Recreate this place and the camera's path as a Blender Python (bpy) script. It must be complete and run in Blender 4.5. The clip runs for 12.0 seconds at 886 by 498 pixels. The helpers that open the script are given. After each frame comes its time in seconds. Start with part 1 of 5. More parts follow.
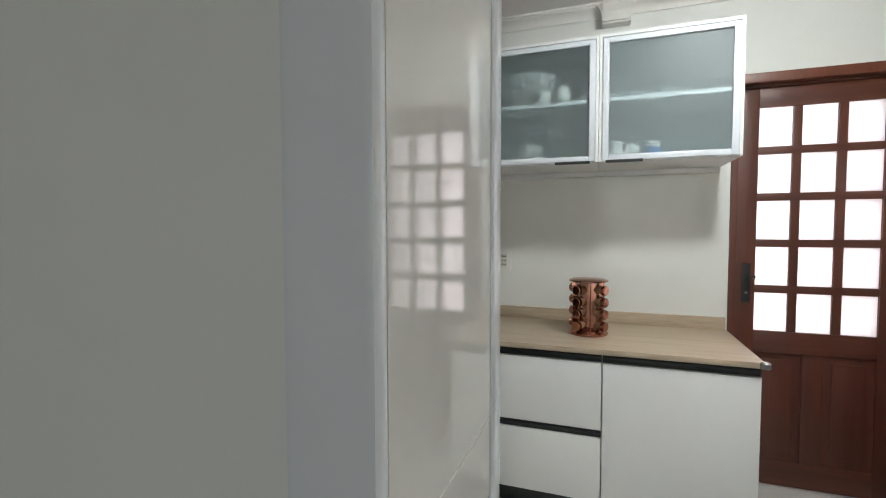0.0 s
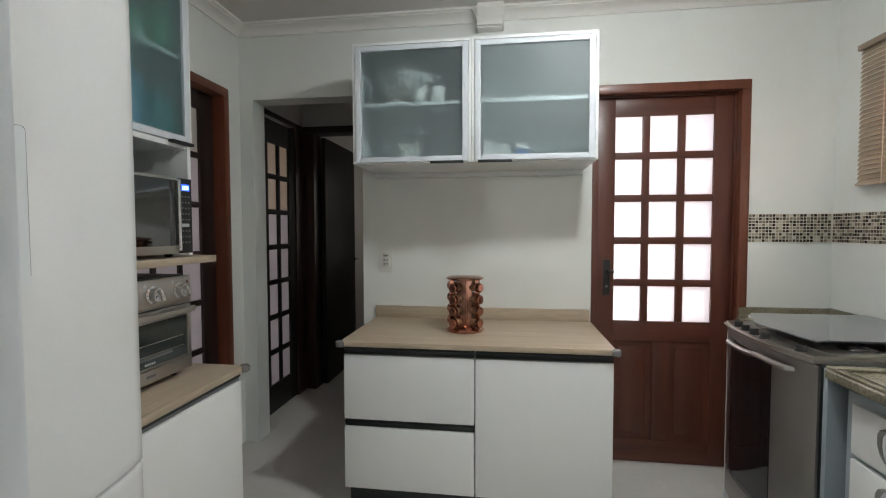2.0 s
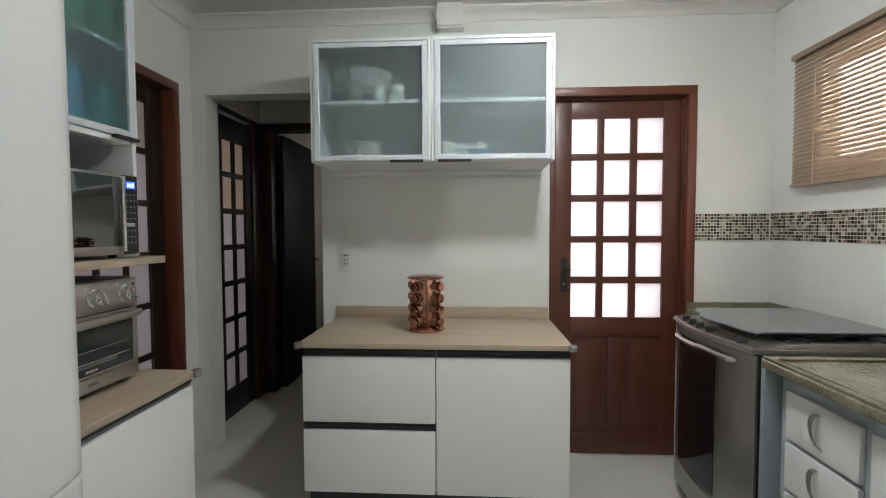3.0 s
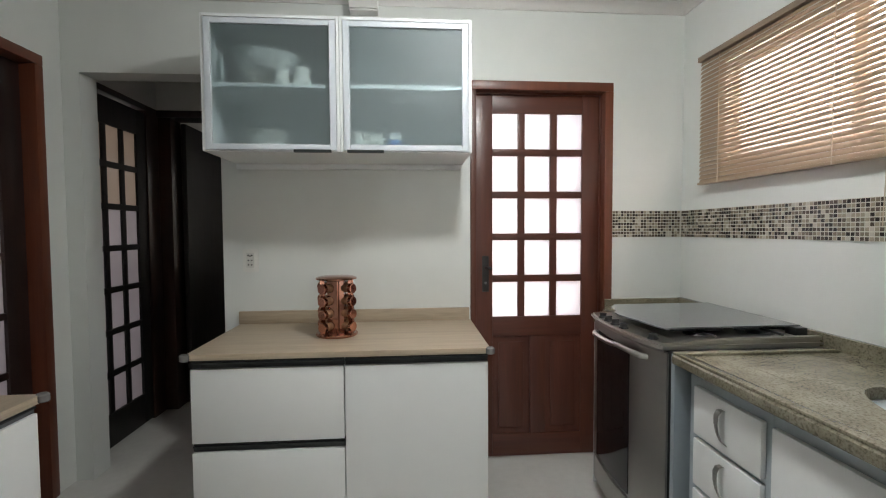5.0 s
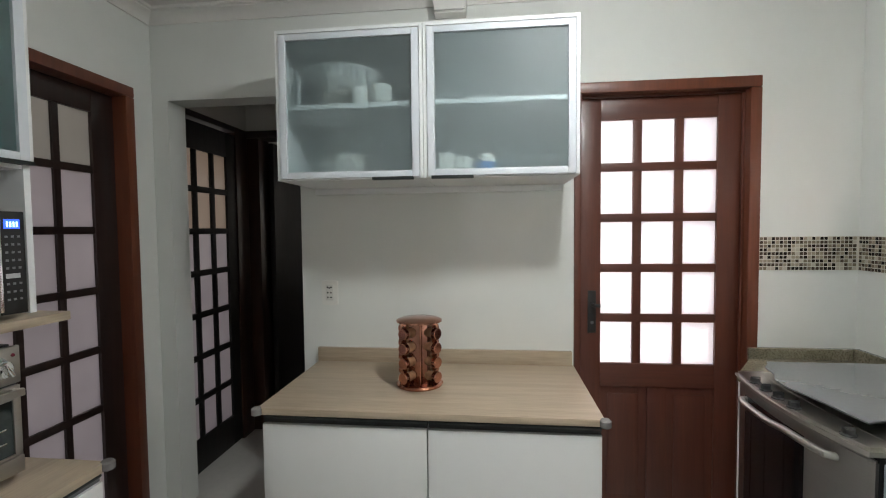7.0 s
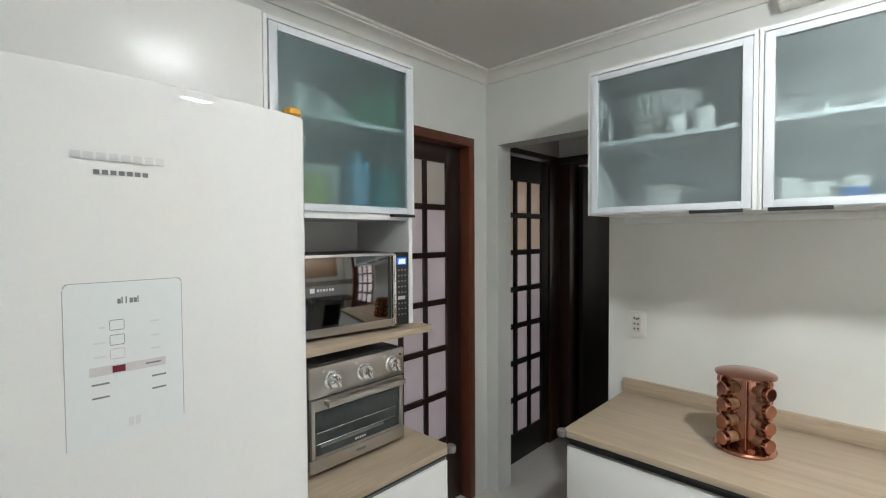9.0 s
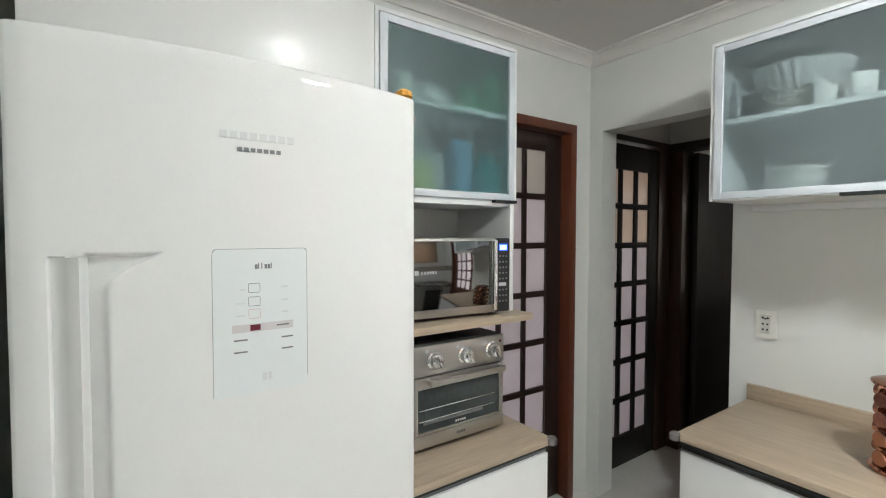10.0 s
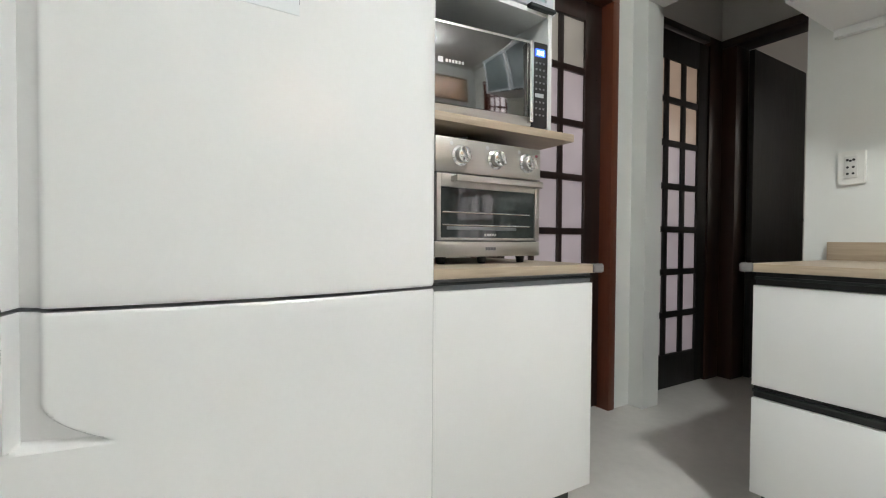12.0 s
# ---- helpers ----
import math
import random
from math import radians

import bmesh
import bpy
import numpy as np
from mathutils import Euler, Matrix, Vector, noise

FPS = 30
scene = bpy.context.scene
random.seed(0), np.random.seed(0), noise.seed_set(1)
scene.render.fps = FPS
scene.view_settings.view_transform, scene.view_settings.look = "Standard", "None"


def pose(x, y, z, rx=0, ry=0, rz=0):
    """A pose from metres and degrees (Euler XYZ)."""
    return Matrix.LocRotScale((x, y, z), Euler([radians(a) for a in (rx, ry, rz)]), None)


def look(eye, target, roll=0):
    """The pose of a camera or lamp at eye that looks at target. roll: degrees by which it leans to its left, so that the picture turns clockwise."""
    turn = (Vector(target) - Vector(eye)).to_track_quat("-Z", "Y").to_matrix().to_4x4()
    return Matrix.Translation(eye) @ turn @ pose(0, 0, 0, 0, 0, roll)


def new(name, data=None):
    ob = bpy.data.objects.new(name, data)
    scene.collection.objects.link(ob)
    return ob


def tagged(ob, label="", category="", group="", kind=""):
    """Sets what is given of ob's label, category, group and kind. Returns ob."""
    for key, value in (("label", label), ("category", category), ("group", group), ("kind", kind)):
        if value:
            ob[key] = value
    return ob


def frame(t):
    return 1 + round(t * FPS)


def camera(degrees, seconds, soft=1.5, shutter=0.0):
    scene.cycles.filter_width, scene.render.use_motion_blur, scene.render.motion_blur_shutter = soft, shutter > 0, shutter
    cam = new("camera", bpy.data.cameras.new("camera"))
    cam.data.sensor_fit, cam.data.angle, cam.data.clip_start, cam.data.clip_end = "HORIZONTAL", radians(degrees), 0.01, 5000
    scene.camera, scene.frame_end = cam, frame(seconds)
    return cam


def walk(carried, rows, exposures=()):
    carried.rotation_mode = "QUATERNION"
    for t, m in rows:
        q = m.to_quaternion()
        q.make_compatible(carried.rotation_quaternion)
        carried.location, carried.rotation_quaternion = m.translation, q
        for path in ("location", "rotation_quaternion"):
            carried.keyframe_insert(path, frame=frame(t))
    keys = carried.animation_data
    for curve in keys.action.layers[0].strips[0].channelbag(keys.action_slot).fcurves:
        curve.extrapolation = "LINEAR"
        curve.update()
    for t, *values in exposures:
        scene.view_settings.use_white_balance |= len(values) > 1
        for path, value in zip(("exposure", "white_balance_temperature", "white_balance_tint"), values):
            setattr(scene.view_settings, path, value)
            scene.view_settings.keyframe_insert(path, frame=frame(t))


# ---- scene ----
cam = camera(88.6, 12.0, soft=1.1)
PATH = [
    (0, (0.04, 0.337, 1.336), (-0.629, 2.219, 1.243), -0.1),
    (0.5, (0.087, 0.353, 1.328), (-0.501, 2.262, 1.24), -0.1),
    (1, (0.124, 0.373, 1.317), (-0.365, 2.31, 1.236), -0.1),
    (1.5, (0.158, 0.394, 1.32), (-0.227, 2.355, 1.236), -0.1),
    (2, (0.174, 0.421, 1.318), (-0.101, 2.4, 1.233), -0.1),
    (2.5, (0.193, 0.444, 1.313), (0.003, 2.433, 1.228), -0.1),
    (3, (0.191, 0.42, 1.316), (0.074, 2.415, 1.229), -0.2),
    (5, (0.305, 0.559, 1.296), (0.456, 2.551, 1.212), -0.3),
    (5.5, (0.338, 0.639, 1.32), (0.495, 2.631, 1.239), -0.3),
    (6, (0.304, 0.738, 1.363), (0.456, 2.731, 1.279), -0.3),
    (6.5, (0.256, 0.836, 1.399), (0.355, 2.832, 1.315), -0.4),
    (7, (0.271, 0.873, 1.447), (0.052, 2.859, 1.358), -0.6),
    (7.5, (0.277, 0.867, 1.473), (-0.379, 2.755, 1.397), -0.9),
    (7.7, (0.286, 0.861, 1.483), (-0.522, 2.689, 1.41), -0.8),
    (9.3, (0.292, 0.802, 1.572), (-1.185, 2.15, 1.507), -0.2),
    (9.5, (0.291, 0.793, 1.568), (-1.25, 2.067, 1.498), -0.1),
    (10, (0.262, 0.797, 1.521), (-1.378, 1.939, 1.453), 0.1),
    (10.5, (0.19, 0.832, 1.412), (-1.489, 1.917, 1.34), 0.3),
    (11, (0.149, 0.867, 1.259), (-1.543, 1.931, 1.186), 0.4),
    (11.5, (0.132, 0.894, 1.072), (-1.571, 1.941, 1.009), 0.3),
    (12, (0.11, 0.906, 0.871), (-1.596, 1.948, 0.832), 0.4),
]
walk(cam, [(t, look(eye, target, roll)) for t, eye, target, roll in PATH],
     [(0, 0.28), (0.5, 0.30), (1, 0.28), (1.5, 0.16), (2.5, 0.02), (5, 0.08), (7.0, 0.10), (7.5, 0.10), (8.4, 0.36), (9.5, 0.72), (10.5, 0.80), (12, 0.93)])

# ---- world, sun, large lights ----
world = bpy.data.worlds.new("sky")
scene.world = world
world.use_nodes = True
wn = world.node_tree
sky = wn.nodes.new("ShaderNodeTexSky")
sky.sky_type, sky.sun_disc = "NISHITA", False
sky.sun_elevation, sky.sun_rotation = radians(58), radians(60)
wn.links.new(sky.outputs[0], wn.nodes["Background"].inputs[0])
wn.nodes["Background"].inputs[1].default_value = 0.12
sun = new("sun", bpy.data.lights.new("sun", "SUN"))
sun.data.energy, sun.data.angle, sun.data.color = 3.0, radians(0.5), (1.0, 0.95, 0.88)
sun.matrix_world = look((4.6, 2.7, 8.5), (0, 0, 0))


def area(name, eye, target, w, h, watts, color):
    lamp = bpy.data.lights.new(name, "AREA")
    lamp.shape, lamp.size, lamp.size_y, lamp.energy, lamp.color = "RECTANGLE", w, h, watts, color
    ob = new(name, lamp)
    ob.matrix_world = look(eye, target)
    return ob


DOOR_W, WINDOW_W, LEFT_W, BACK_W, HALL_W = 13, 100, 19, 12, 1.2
area("daylight_at_door", (0.80, 3.62, 1.45), (0.92, 3.0, 1.4), 0.6, 1.8, DOOR_W, (0.96, 0.97, 1.0))
area("daylight_at_window", (2.5, 2.1, 1.95), (1.8, 2.1, 1.84), 1.5, 0.9, WINDOW_W, (1.0, 0.97, 0.92))
# Added lamp in the unseen left room, backlighting the glazed doors' panes
area("backlight_left_room", (-3.9, 2.6, 1.5), (-1.5, 2.8, 1.2), 1.6, 1.4, LEFT_W, (1.0, 0.97, 0.97))
# Added fill in the unseen front room, to lift the back wall
area("fill_front_room", (1.1, -2.8, 1.5), (0.5, 0.6, 1.15), 2.6, 1.9, BACK_W, (0.98, 0.99, 0.95))
# Added fill outside the hall's unseen right wall, to brighten the hall
area("fill_hall", (-0.40, 5.0, 1.55), (-1.4, 5.0, 1.2), 0.8, 0.9, HALL_W, (1.0, 0.94, 0.92))


# ---- materials ----
def node_mat(name):
    m = bpy.data.materials.new(name)
    m.use_nodes = True
    nt = m.node_tree
    return m, nt, nt.nodes["Principled BSDF"]


def coords(nt, scale):
    tc, mp = nt.nodes.new("ShaderNodeTexCoord"), nt.nodes.new("ShaderNodeMapping")
    mp.inputs["Scale"].default_value = scale
    nt.links.new(tc.outputs["Object"], mp.inputs[0])
    return mp.outputs[0]


def noise_tex(nt, vec, scale, detail=3.0):
    n = nt.nodes.new("ShaderNodeTexNoise")
    n.inputs["Scale"].default_value, n.inputs["Detail"].default_value = scale, detail
    nt.links.new(vec, n.inputs["Vector"])
    return n.outputs["Fac"]


def ramp(nt, fac, stops):
    r = nt.nodes.new("ShaderNodeValToRGB")
    els = r.color_ramp.elements
    for i, (p, c) in enumerate(stops):
        e = els[i] if i < 2 else els.new(p)
        e.position, e.color = p, (*c, 1)
    nt.links.new(fac, r.inputs[0])
    return r.outputs[0]


def mix_rgb(nt, a, b, fac, mode="MULTIPLY"):
    m = nt.nodes.new("ShaderNodeMix")
    m.data_type, m.blend_type = "RGBA", mode
    m.inputs["Factor"].default_value = fac
    nt.links.new(a, m.inputs["A"])
    nt.links.new(b, m.inputs["B"])
    return m.outputs["Result"]


def bump(nt, bs, fac, strength, dist=0.002):
    b = nt.nodes.new("ShaderNodeBump")
    b.inputs["Strength"].default_value, b.inputs["Distance"].default_value = strength, dist
    nt.links.new(fac, b.inputs["Height"])
    nt.links.new(b.outputs[0], bs.inputs["Normal"])


def spread(nt, bs, fac, lo, hi):
    mr = nt.nodes.new("ShaderNodeMapRange")
    mr.inputs["To Min"].default_value, mr.inputs["To Max"].default_value = lo, hi
    nt.links.new(fac, mr.inputs["Value"])
    nt.links.new(mr.outputs[0], bs.inputs["Roughness"])


def surface(name, color, rough=0.4, metal=0.0, vary=0.06, big=1.5, fine=60.0, relief=0.05, stretch=(1, 1, 1), coat=0.0, dist=0.002):
    """A surface with broad and fine variation in tone, gloss and relief."""
    m, nt, bs = node_mat(name)
    v = coords(nt, stretch)
    a, b = noise_tex(nt, v, big), noise_tex(nt, v, fine)
    dark = tuple(c * (1 - vary) for c in color)
    light = tuple(min(1, c * (1 + vary)) for c in color)
    col = mix_rgb(nt, ramp(nt, a, [(0.3, dark), (0.7, light)]), ramp(nt, b, [(0.3, (1 - vary,) * 3), (0.7, (1, 1, 1))]), 1.0)
    nt.links.new(col, bs.inputs["Base Color"])
    spread(nt, bs, a, max(0.02, rough * 0.8), min(1, rough * 1.2))
    bs.inputs["Metallic"].default_value = metal
    bs.inputs["Coat Weight"].default_value = coat
    if relief:
        bump(nt, bs, b, relief, dist)
    return m


def wood(name, dark, light, stretch, rough=0.35, relief=0.1, coat=0.0):
    m, nt, bs = node_mat(name)
    v = coords(nt, stretch)
    a, b = noise_tex(nt, v, 1.0, 6.0), noise_tex(nt, v, 6.0, 4.0)
    col = mix_rgb(nt, ramp(nt, a, [(0.3, dark), (0.7, light)]), ramp(nt, b, [(0.3, (0.84,) * 3), (0.65, (1, 1, 1))]), 1.0)
    nt.links.new(col, bs.inputs["Base Color"])
    spread(nt, bs, b, rough * 0.8, rough * 1.25)
    bs.inputs["Coat Weight"].default_value = coat
    bs.inputs["Coat Roughness"].default_value = 0.15
    bump(nt, bs, b, relief, 0.001)
    return m


def frosted(name, tint, rough, ior=1.06):
    """Etched glass that blurs what stands behind it."""
    m = bpy.data.materials.new(name)
    m.use_nodes = True
    nt = m.node_tree
    nt.nodes.clear()
    out, mix = nt.nodes.new("ShaderNodeOutputMaterial"), nt.nodes.new("ShaderNodeMixShader")
    ref, mix2 = nt.nodes.new("ShaderNodeBsdfRefraction"), nt.nodes.new("ShaderNodeMixShader")
    dif, gl = nt.nodes.new("ShaderNodeBsdfDiffuse"), nt.nodes.new("ShaderNodeBsdfGlossy")
    ref.inputs["Color"].default_value, ref.inputs["Roughness"].default_value, ref.inputs["IOR"].default_value = (*tint, 1), rough, ior
    dif.inputs["Color"].default_value = (0.55, 0.62, 0.63, 1)
    gl.inputs["Roughness"].default_value = 0.5
    mix.inputs[0].default_value, mix2.inputs[0].default_value = 0.06, 0.03
    nt.links.new(ref.outputs[0], mix.inputs[1])
    nt.links.new(dif.outputs[0], mix.inputs[2])
    nt.links.new(mix.outputs[0], mix2.inputs[1])
    nt.links.new(gl.outputs[0], mix2.inputs[2])
    nt.links.new(mix2.outputs[0], out.inputs[0])
    return m


def opal(name, color, gloss=0.08):
    """Milky pane: daylight passes through it scattered."""
    m = bpy.data.materials.new(name)
    m.use_nodes = True
    nt = m.node_tree
    nt.nodes.clear()
    out, mix = nt.nodes.new("ShaderNodeOutputMaterial"), nt.nodes.new("ShaderNodeMixShader")
    tr, gl = nt.nodes.new("ShaderNodeBsdfTranslucent"), nt.nodes.new("ShaderNodeBsdfGlossy")
    v = coords(nt, (1, 1, 1))
    c = ramp(nt, noise_tex(nt, v, 3.0), [(0.3, tuple(x * 0.88 for x in color)), (0.7, color)])
    nt.links.new(c, tr.inputs["Color"])
    gl.inputs["Roughness"].default_value = 0.12
    mix.inputs[0].default_value = gloss
    nt.links.new(tr.outputs[0], mix.inputs[1])
    nt.links.new(gl.outputs[0], mix.inputs[2])
    nt.links.new(mix.outputs[0], out.inputs[0])
    return m


def random_tone(name, stops, rough, island=True):
    """Pieces that differ from one another in tone."""
    m, nt, bs = node_mat(name)
    if island:
        g = nt.nodes.new("ShaderNodeNewGeometry").outputs["Random Per Island"]
    else:
        g = nt.nodes.new("ShaderNodeObjectInfo").outputs["Random"]
    c = ramp(nt, g, stops)
    for e in nt.nodes:
        if e.type == "VALTORGB":
            e.color_ramp.interpolation = "CONSTANT"
    nt.links.new(c, bs.inputs["Base Color"])
    bs.inputs["Roughness"].default_value = rough
    return m


def granite(name):
    m, nt, bs = node_mat(name)
    v = coords(nt, (1, 1, 1))
    a, b = noise_tex(nt, v, 7.0, 6.0), noise_tex(nt, v, 150.0, 4.0)
    vo = nt.nodes.new("ShaderNodeTexVoronoi")
    vo.inputs["Scale"].default_value = 210
    nt.links.new(v, vo.inputs["Vector"])
    base = ramp(nt, a, [(0.30, (0.185, 0.170, 0.125)), (0.5, (0.250, 0.228, 0.172)), (0.70, (0.335, 0.302, 0.245))])
    grain = ramp(nt, b, [(0.36, (0.44, 0.42, 0.34)), (0.47, (0.82, 0.80, 0.73)), (0.62, (1.0, 0.98, 0.93))])
    spots = ramp(nt, vo.outputs["Distance"], [(0.08, (0.6, 0.58, 0.55)), (0.30, (1, 1, 1))])
    col = mix_rgb(nt, mix_rgb(nt, base, grain, 0.85), spots, 0.45)
    nt.links.new(col, bs.inputs["Base Color"])
    spread(nt, bs, b, 0.16, 0.24)
    bump(nt, bs, b, 0.015, 0.001)
    return m


def brushed(name, color, rough=0.3, stretch=(2, 2, 300)):
    m, nt, bs = node_mat(name)
    f = noise_tex(nt, coords(nt, stretch), 3.0, 2.0)
    nt.links.new(ramp(nt, f, [(0.3, tuple(c * 0.94 for c in color)), (0.7, color)]), bs.inputs["Base Color"])
    bs.inputs["Metallic"].default_value = 1.0
    spread(nt, bs, f, rough * 0.9, rough * 1.15)
    return m


def glow(name, color, strength):
    m, nt, bs = node_mat(name)
    bs.inputs["Base Color"].default_value = (*color, 1)
    bs.inputs["Emission Color"].default_value = (*color, 1)
    bs.inputs["Emission Strength"].default_value = strength
    return m


CERAMIC = surface("white_ceramic", (0.742, 0.752, 0.723), 0.09, vary=0.02, big=0.9, fine=9.0, relief=0.02, dist=0.004)
GLAZED = surface("glazed_cream_tile", (0.72, 0.71, 0.68), 0.045, vary=0.02, big=0.9, fine=9.0, relief=0.006, dist=0.004)
PAINT = surface("white_paint", (0.70, 0.68, 0.65), 0.6, vary=0.03, big=1.2, fine=160.0, relief=0.10, dist=0.001)
CEILING = surface("ceiling_paint", (0.66, 0.63, 0.61), 0.8, vary=0.02, big=0.8, fine=180.0, relief=0.08, dist=0.001)
GYPSUM = surface("gypsum", (0.74, 0.72, 0.69), 0.6, vary=0.02, relief=0.04)
TRIM_PLASTIC = surface("corner_trim", (0.72, 0.75, 0.78), 0.14, vary=0.02)
GROUT = surface("grout", (0.62, 0.60, 0.56), 0.9, vary=0.1)
FLOOR = surface("polished_porcelain", (0.68, 0.66, 0.62), 0.06, vary=0.05, big=2.2, fine=25.0, relief=0.015, dist=0.002)
GROUND = surface("concrete", (0.35, 0.34, 0.32), 0.85, vary=0.15, big=0.7, fine=30, relief=0.3)
LACQUER = surface("white_lacquer", (0.80, 0.80, 0.79), 0.30, vary=0.012, big=1.0, fine=14.0, relief=0.015)
CARCASS = surface("white_melamine", (0.82, 0.83, 0.83), 0.40, vary=0.02)
ALU = surface("white_aluminium", (0.68, 0.71, 0.75), 0.35, metal=0.0, vary=0.02)
DARK_ALU = surface("dark_aluminium", (0.045, 0.05, 0.05), 0.38, metal=0.6, vary=0.1)
GREY_ALU = surface("grey_aluminium", (0.20, 0.21, 0.22), 0.38, metal=0.7, vary=0.1)
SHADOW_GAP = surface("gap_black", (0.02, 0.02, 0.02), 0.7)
OAK = wood("pale_oak_laminate", (0.42, 0.335, 0.245), (0.515, 0.415, 0.305), (1.6, 26, 26), 0.42, 0.08)
OAK_Y = wood("pale_oak_laminate_side", (0.42, 0.335, 0.245), (0.515, 0.415, 0.305), (26, 1.6, 26), 0.42, 0.08)
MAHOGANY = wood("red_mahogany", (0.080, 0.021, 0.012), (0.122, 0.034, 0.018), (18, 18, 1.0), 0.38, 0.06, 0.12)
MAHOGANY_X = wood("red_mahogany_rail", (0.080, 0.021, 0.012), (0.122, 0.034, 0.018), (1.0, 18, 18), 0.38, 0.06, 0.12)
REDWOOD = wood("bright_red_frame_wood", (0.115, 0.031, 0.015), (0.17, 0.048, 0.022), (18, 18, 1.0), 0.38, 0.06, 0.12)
# Brown frame wood with the passage's dimness put into its colour
SHADED_WOOD = wood("shaded_brown_frame_wood", (0.030, 0.012, 0.008), (0.065, 0.024, 0.014), (18, 18, 1.0), 0.35, 0.06, 0.2)
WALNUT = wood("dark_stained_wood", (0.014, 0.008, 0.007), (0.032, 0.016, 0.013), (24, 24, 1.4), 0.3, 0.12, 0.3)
EBONY = wood("black_stained_wood", (0.006, 0.006, 0.006), (0.014, 0.012, 0.010), (24, 24, 1.4), 0.5, 0.1, 0.0)
FROST = frosted("etched_cabinet_glass", (0.71, 0.77, 0.78), 0.37, 1.07)
FROST_TEAL = frosted("etched_teal_glass", (0.60, 0.72, 0.72), 0.40, 1.07)
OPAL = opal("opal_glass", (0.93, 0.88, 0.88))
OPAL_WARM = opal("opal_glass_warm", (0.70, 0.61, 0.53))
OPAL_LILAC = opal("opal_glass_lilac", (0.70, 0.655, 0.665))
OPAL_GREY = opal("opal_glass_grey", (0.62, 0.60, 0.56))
GRANITE = granite("speckled_beige_granite")
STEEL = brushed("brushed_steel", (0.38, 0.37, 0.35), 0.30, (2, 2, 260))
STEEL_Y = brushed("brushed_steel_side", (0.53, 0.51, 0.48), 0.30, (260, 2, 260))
CHROME = surface("chrome", (0.80, 0.80, 0.80), 0.12, metal=1.0, vary=0.03, relief=0)
BLACK_GLASS = surface("black_glass", (0.010, 0.010, 0.011), 0.05, vary=0.1, relief=0)
OVEN_GLASS = surface("smoked_oven_glass", (0.036, 0.044, 0.043), 0.05, vary=0.25, big=9.0, relief=0)
MIRROR_GLASS = surface("mirrored_dark_glass", (0.20, 0.20, 0.20), 0.05, metal=1.0, vary=0.05, relief=0)
LID_GLASS = surface("smoked_lid_glass", (0.14, 0.145, 0.152), 0.06, vary=0.05, relief=0, coat=0.3)
BLACK = surface("black_enamel", (0.018, 0.018, 0.018), 0.35, vary=0.15)
COPPER = surface("copper", (0.50, 0.235, 0.16), 0.14, metal=1.0, vary=0.06, relief=0.01)
# Shaded copy of COPPER for the carousel tower; the shade is in the colour
COPPER_SHADED = surface("copper_shade", (0.36, 0.17, 0.12), 0.14, metal=1.0, vary=0.08, relief=0.01)
SPICE = surface("spice_glass", (0.30, 0.16, 0.09), 0.10, vary=0.3, big=40, relief=0)
PORCELAIN = surface("white_porcelain", (0.80, 0.78, 0.74), 0.2, vary=0.03)
TIN = surface("fluted_tin", (0.80, 0.80, 0.78), 0.34, metal=0.25, vary=0.08)
GLASSWARE = surface("glassware", (0.93, 0.96, 0.96), 0.04, vary=0.02, relief=0)
GLASSWARE.node_tree.nodes["Principled BSDF"].inputs["Transmission Weight"].default_value = 0.92
GLASSWARE.node_tree.nodes["Principled BSDF"].inputs["IOR"].default_value = 1.35
BLUE = surface("blue_print", (0.10, 0.22, 0.48), 0.4)
TEAL = surface("teal_plastic", (0.03, 0.30, 0.33), 0.4, vary=0.1)
GREEN = surface("green_plastic", (0.10, 0.34, 0.22), 0.4, vary=0.1)
YELLOW = surface("yellow_green_pack", (0.50, 0.52, 0.20), 0.5, vary=0.1)
ORANGE = surface("orange_wrapper", (0.72, 0.36, 0.06), 0.5, vary=0.1)
PLASTIC = surface("white_plastic", (0.74, 0.73, 0.69), 0.35, vary=0.02)
FRIDGE = surface("white_enamel", (0.78, 0.78, 0.775), 0.055, vary=0.012, big=0.8, fine=120.0, relief=0.012, dist=0.0008, coat=0.2)
GREY_PRINT = surface("grey_print", (0.19, 0.195, 0.21), 0.4)
PALE_PRINT = surface("pale_print", (0.64, 0.65, 0.66), 0.3, metal=0.4)
RED_PRINT = surface("red_print", (0.16, 0.012, 0.03), 0.4)
BRONZE = surface("bronze_slat", (0.38, 0.28, 0.19), 0.35, vary=0.06, metal=0.25, big=6, relief=0.02)
CORD = surface("cord", (0.55, 0.45, 0.34), 0.7)
DISPLAY = glow("blue_display", (0.03, 0.10, 0.9), 1.6)
LAMP_GLASS = glow("lamp_diffuser", (0.955, 1.0, 0.99), 148.0)
MOSAIC = random_tone("mosaic_tiles", [(0.0, (0.022, 0.018, 0.015)), (0.26, (0.08, 0.06, 0.045)), (0.44, (0.21, 0.175, 0.13)), (0.66, (0.34, 0.295, 0.225)), (0.84, (0.12, 0.095, 0.075)), (0.91, (0.50, 0.46, 0.39))], 0.2)


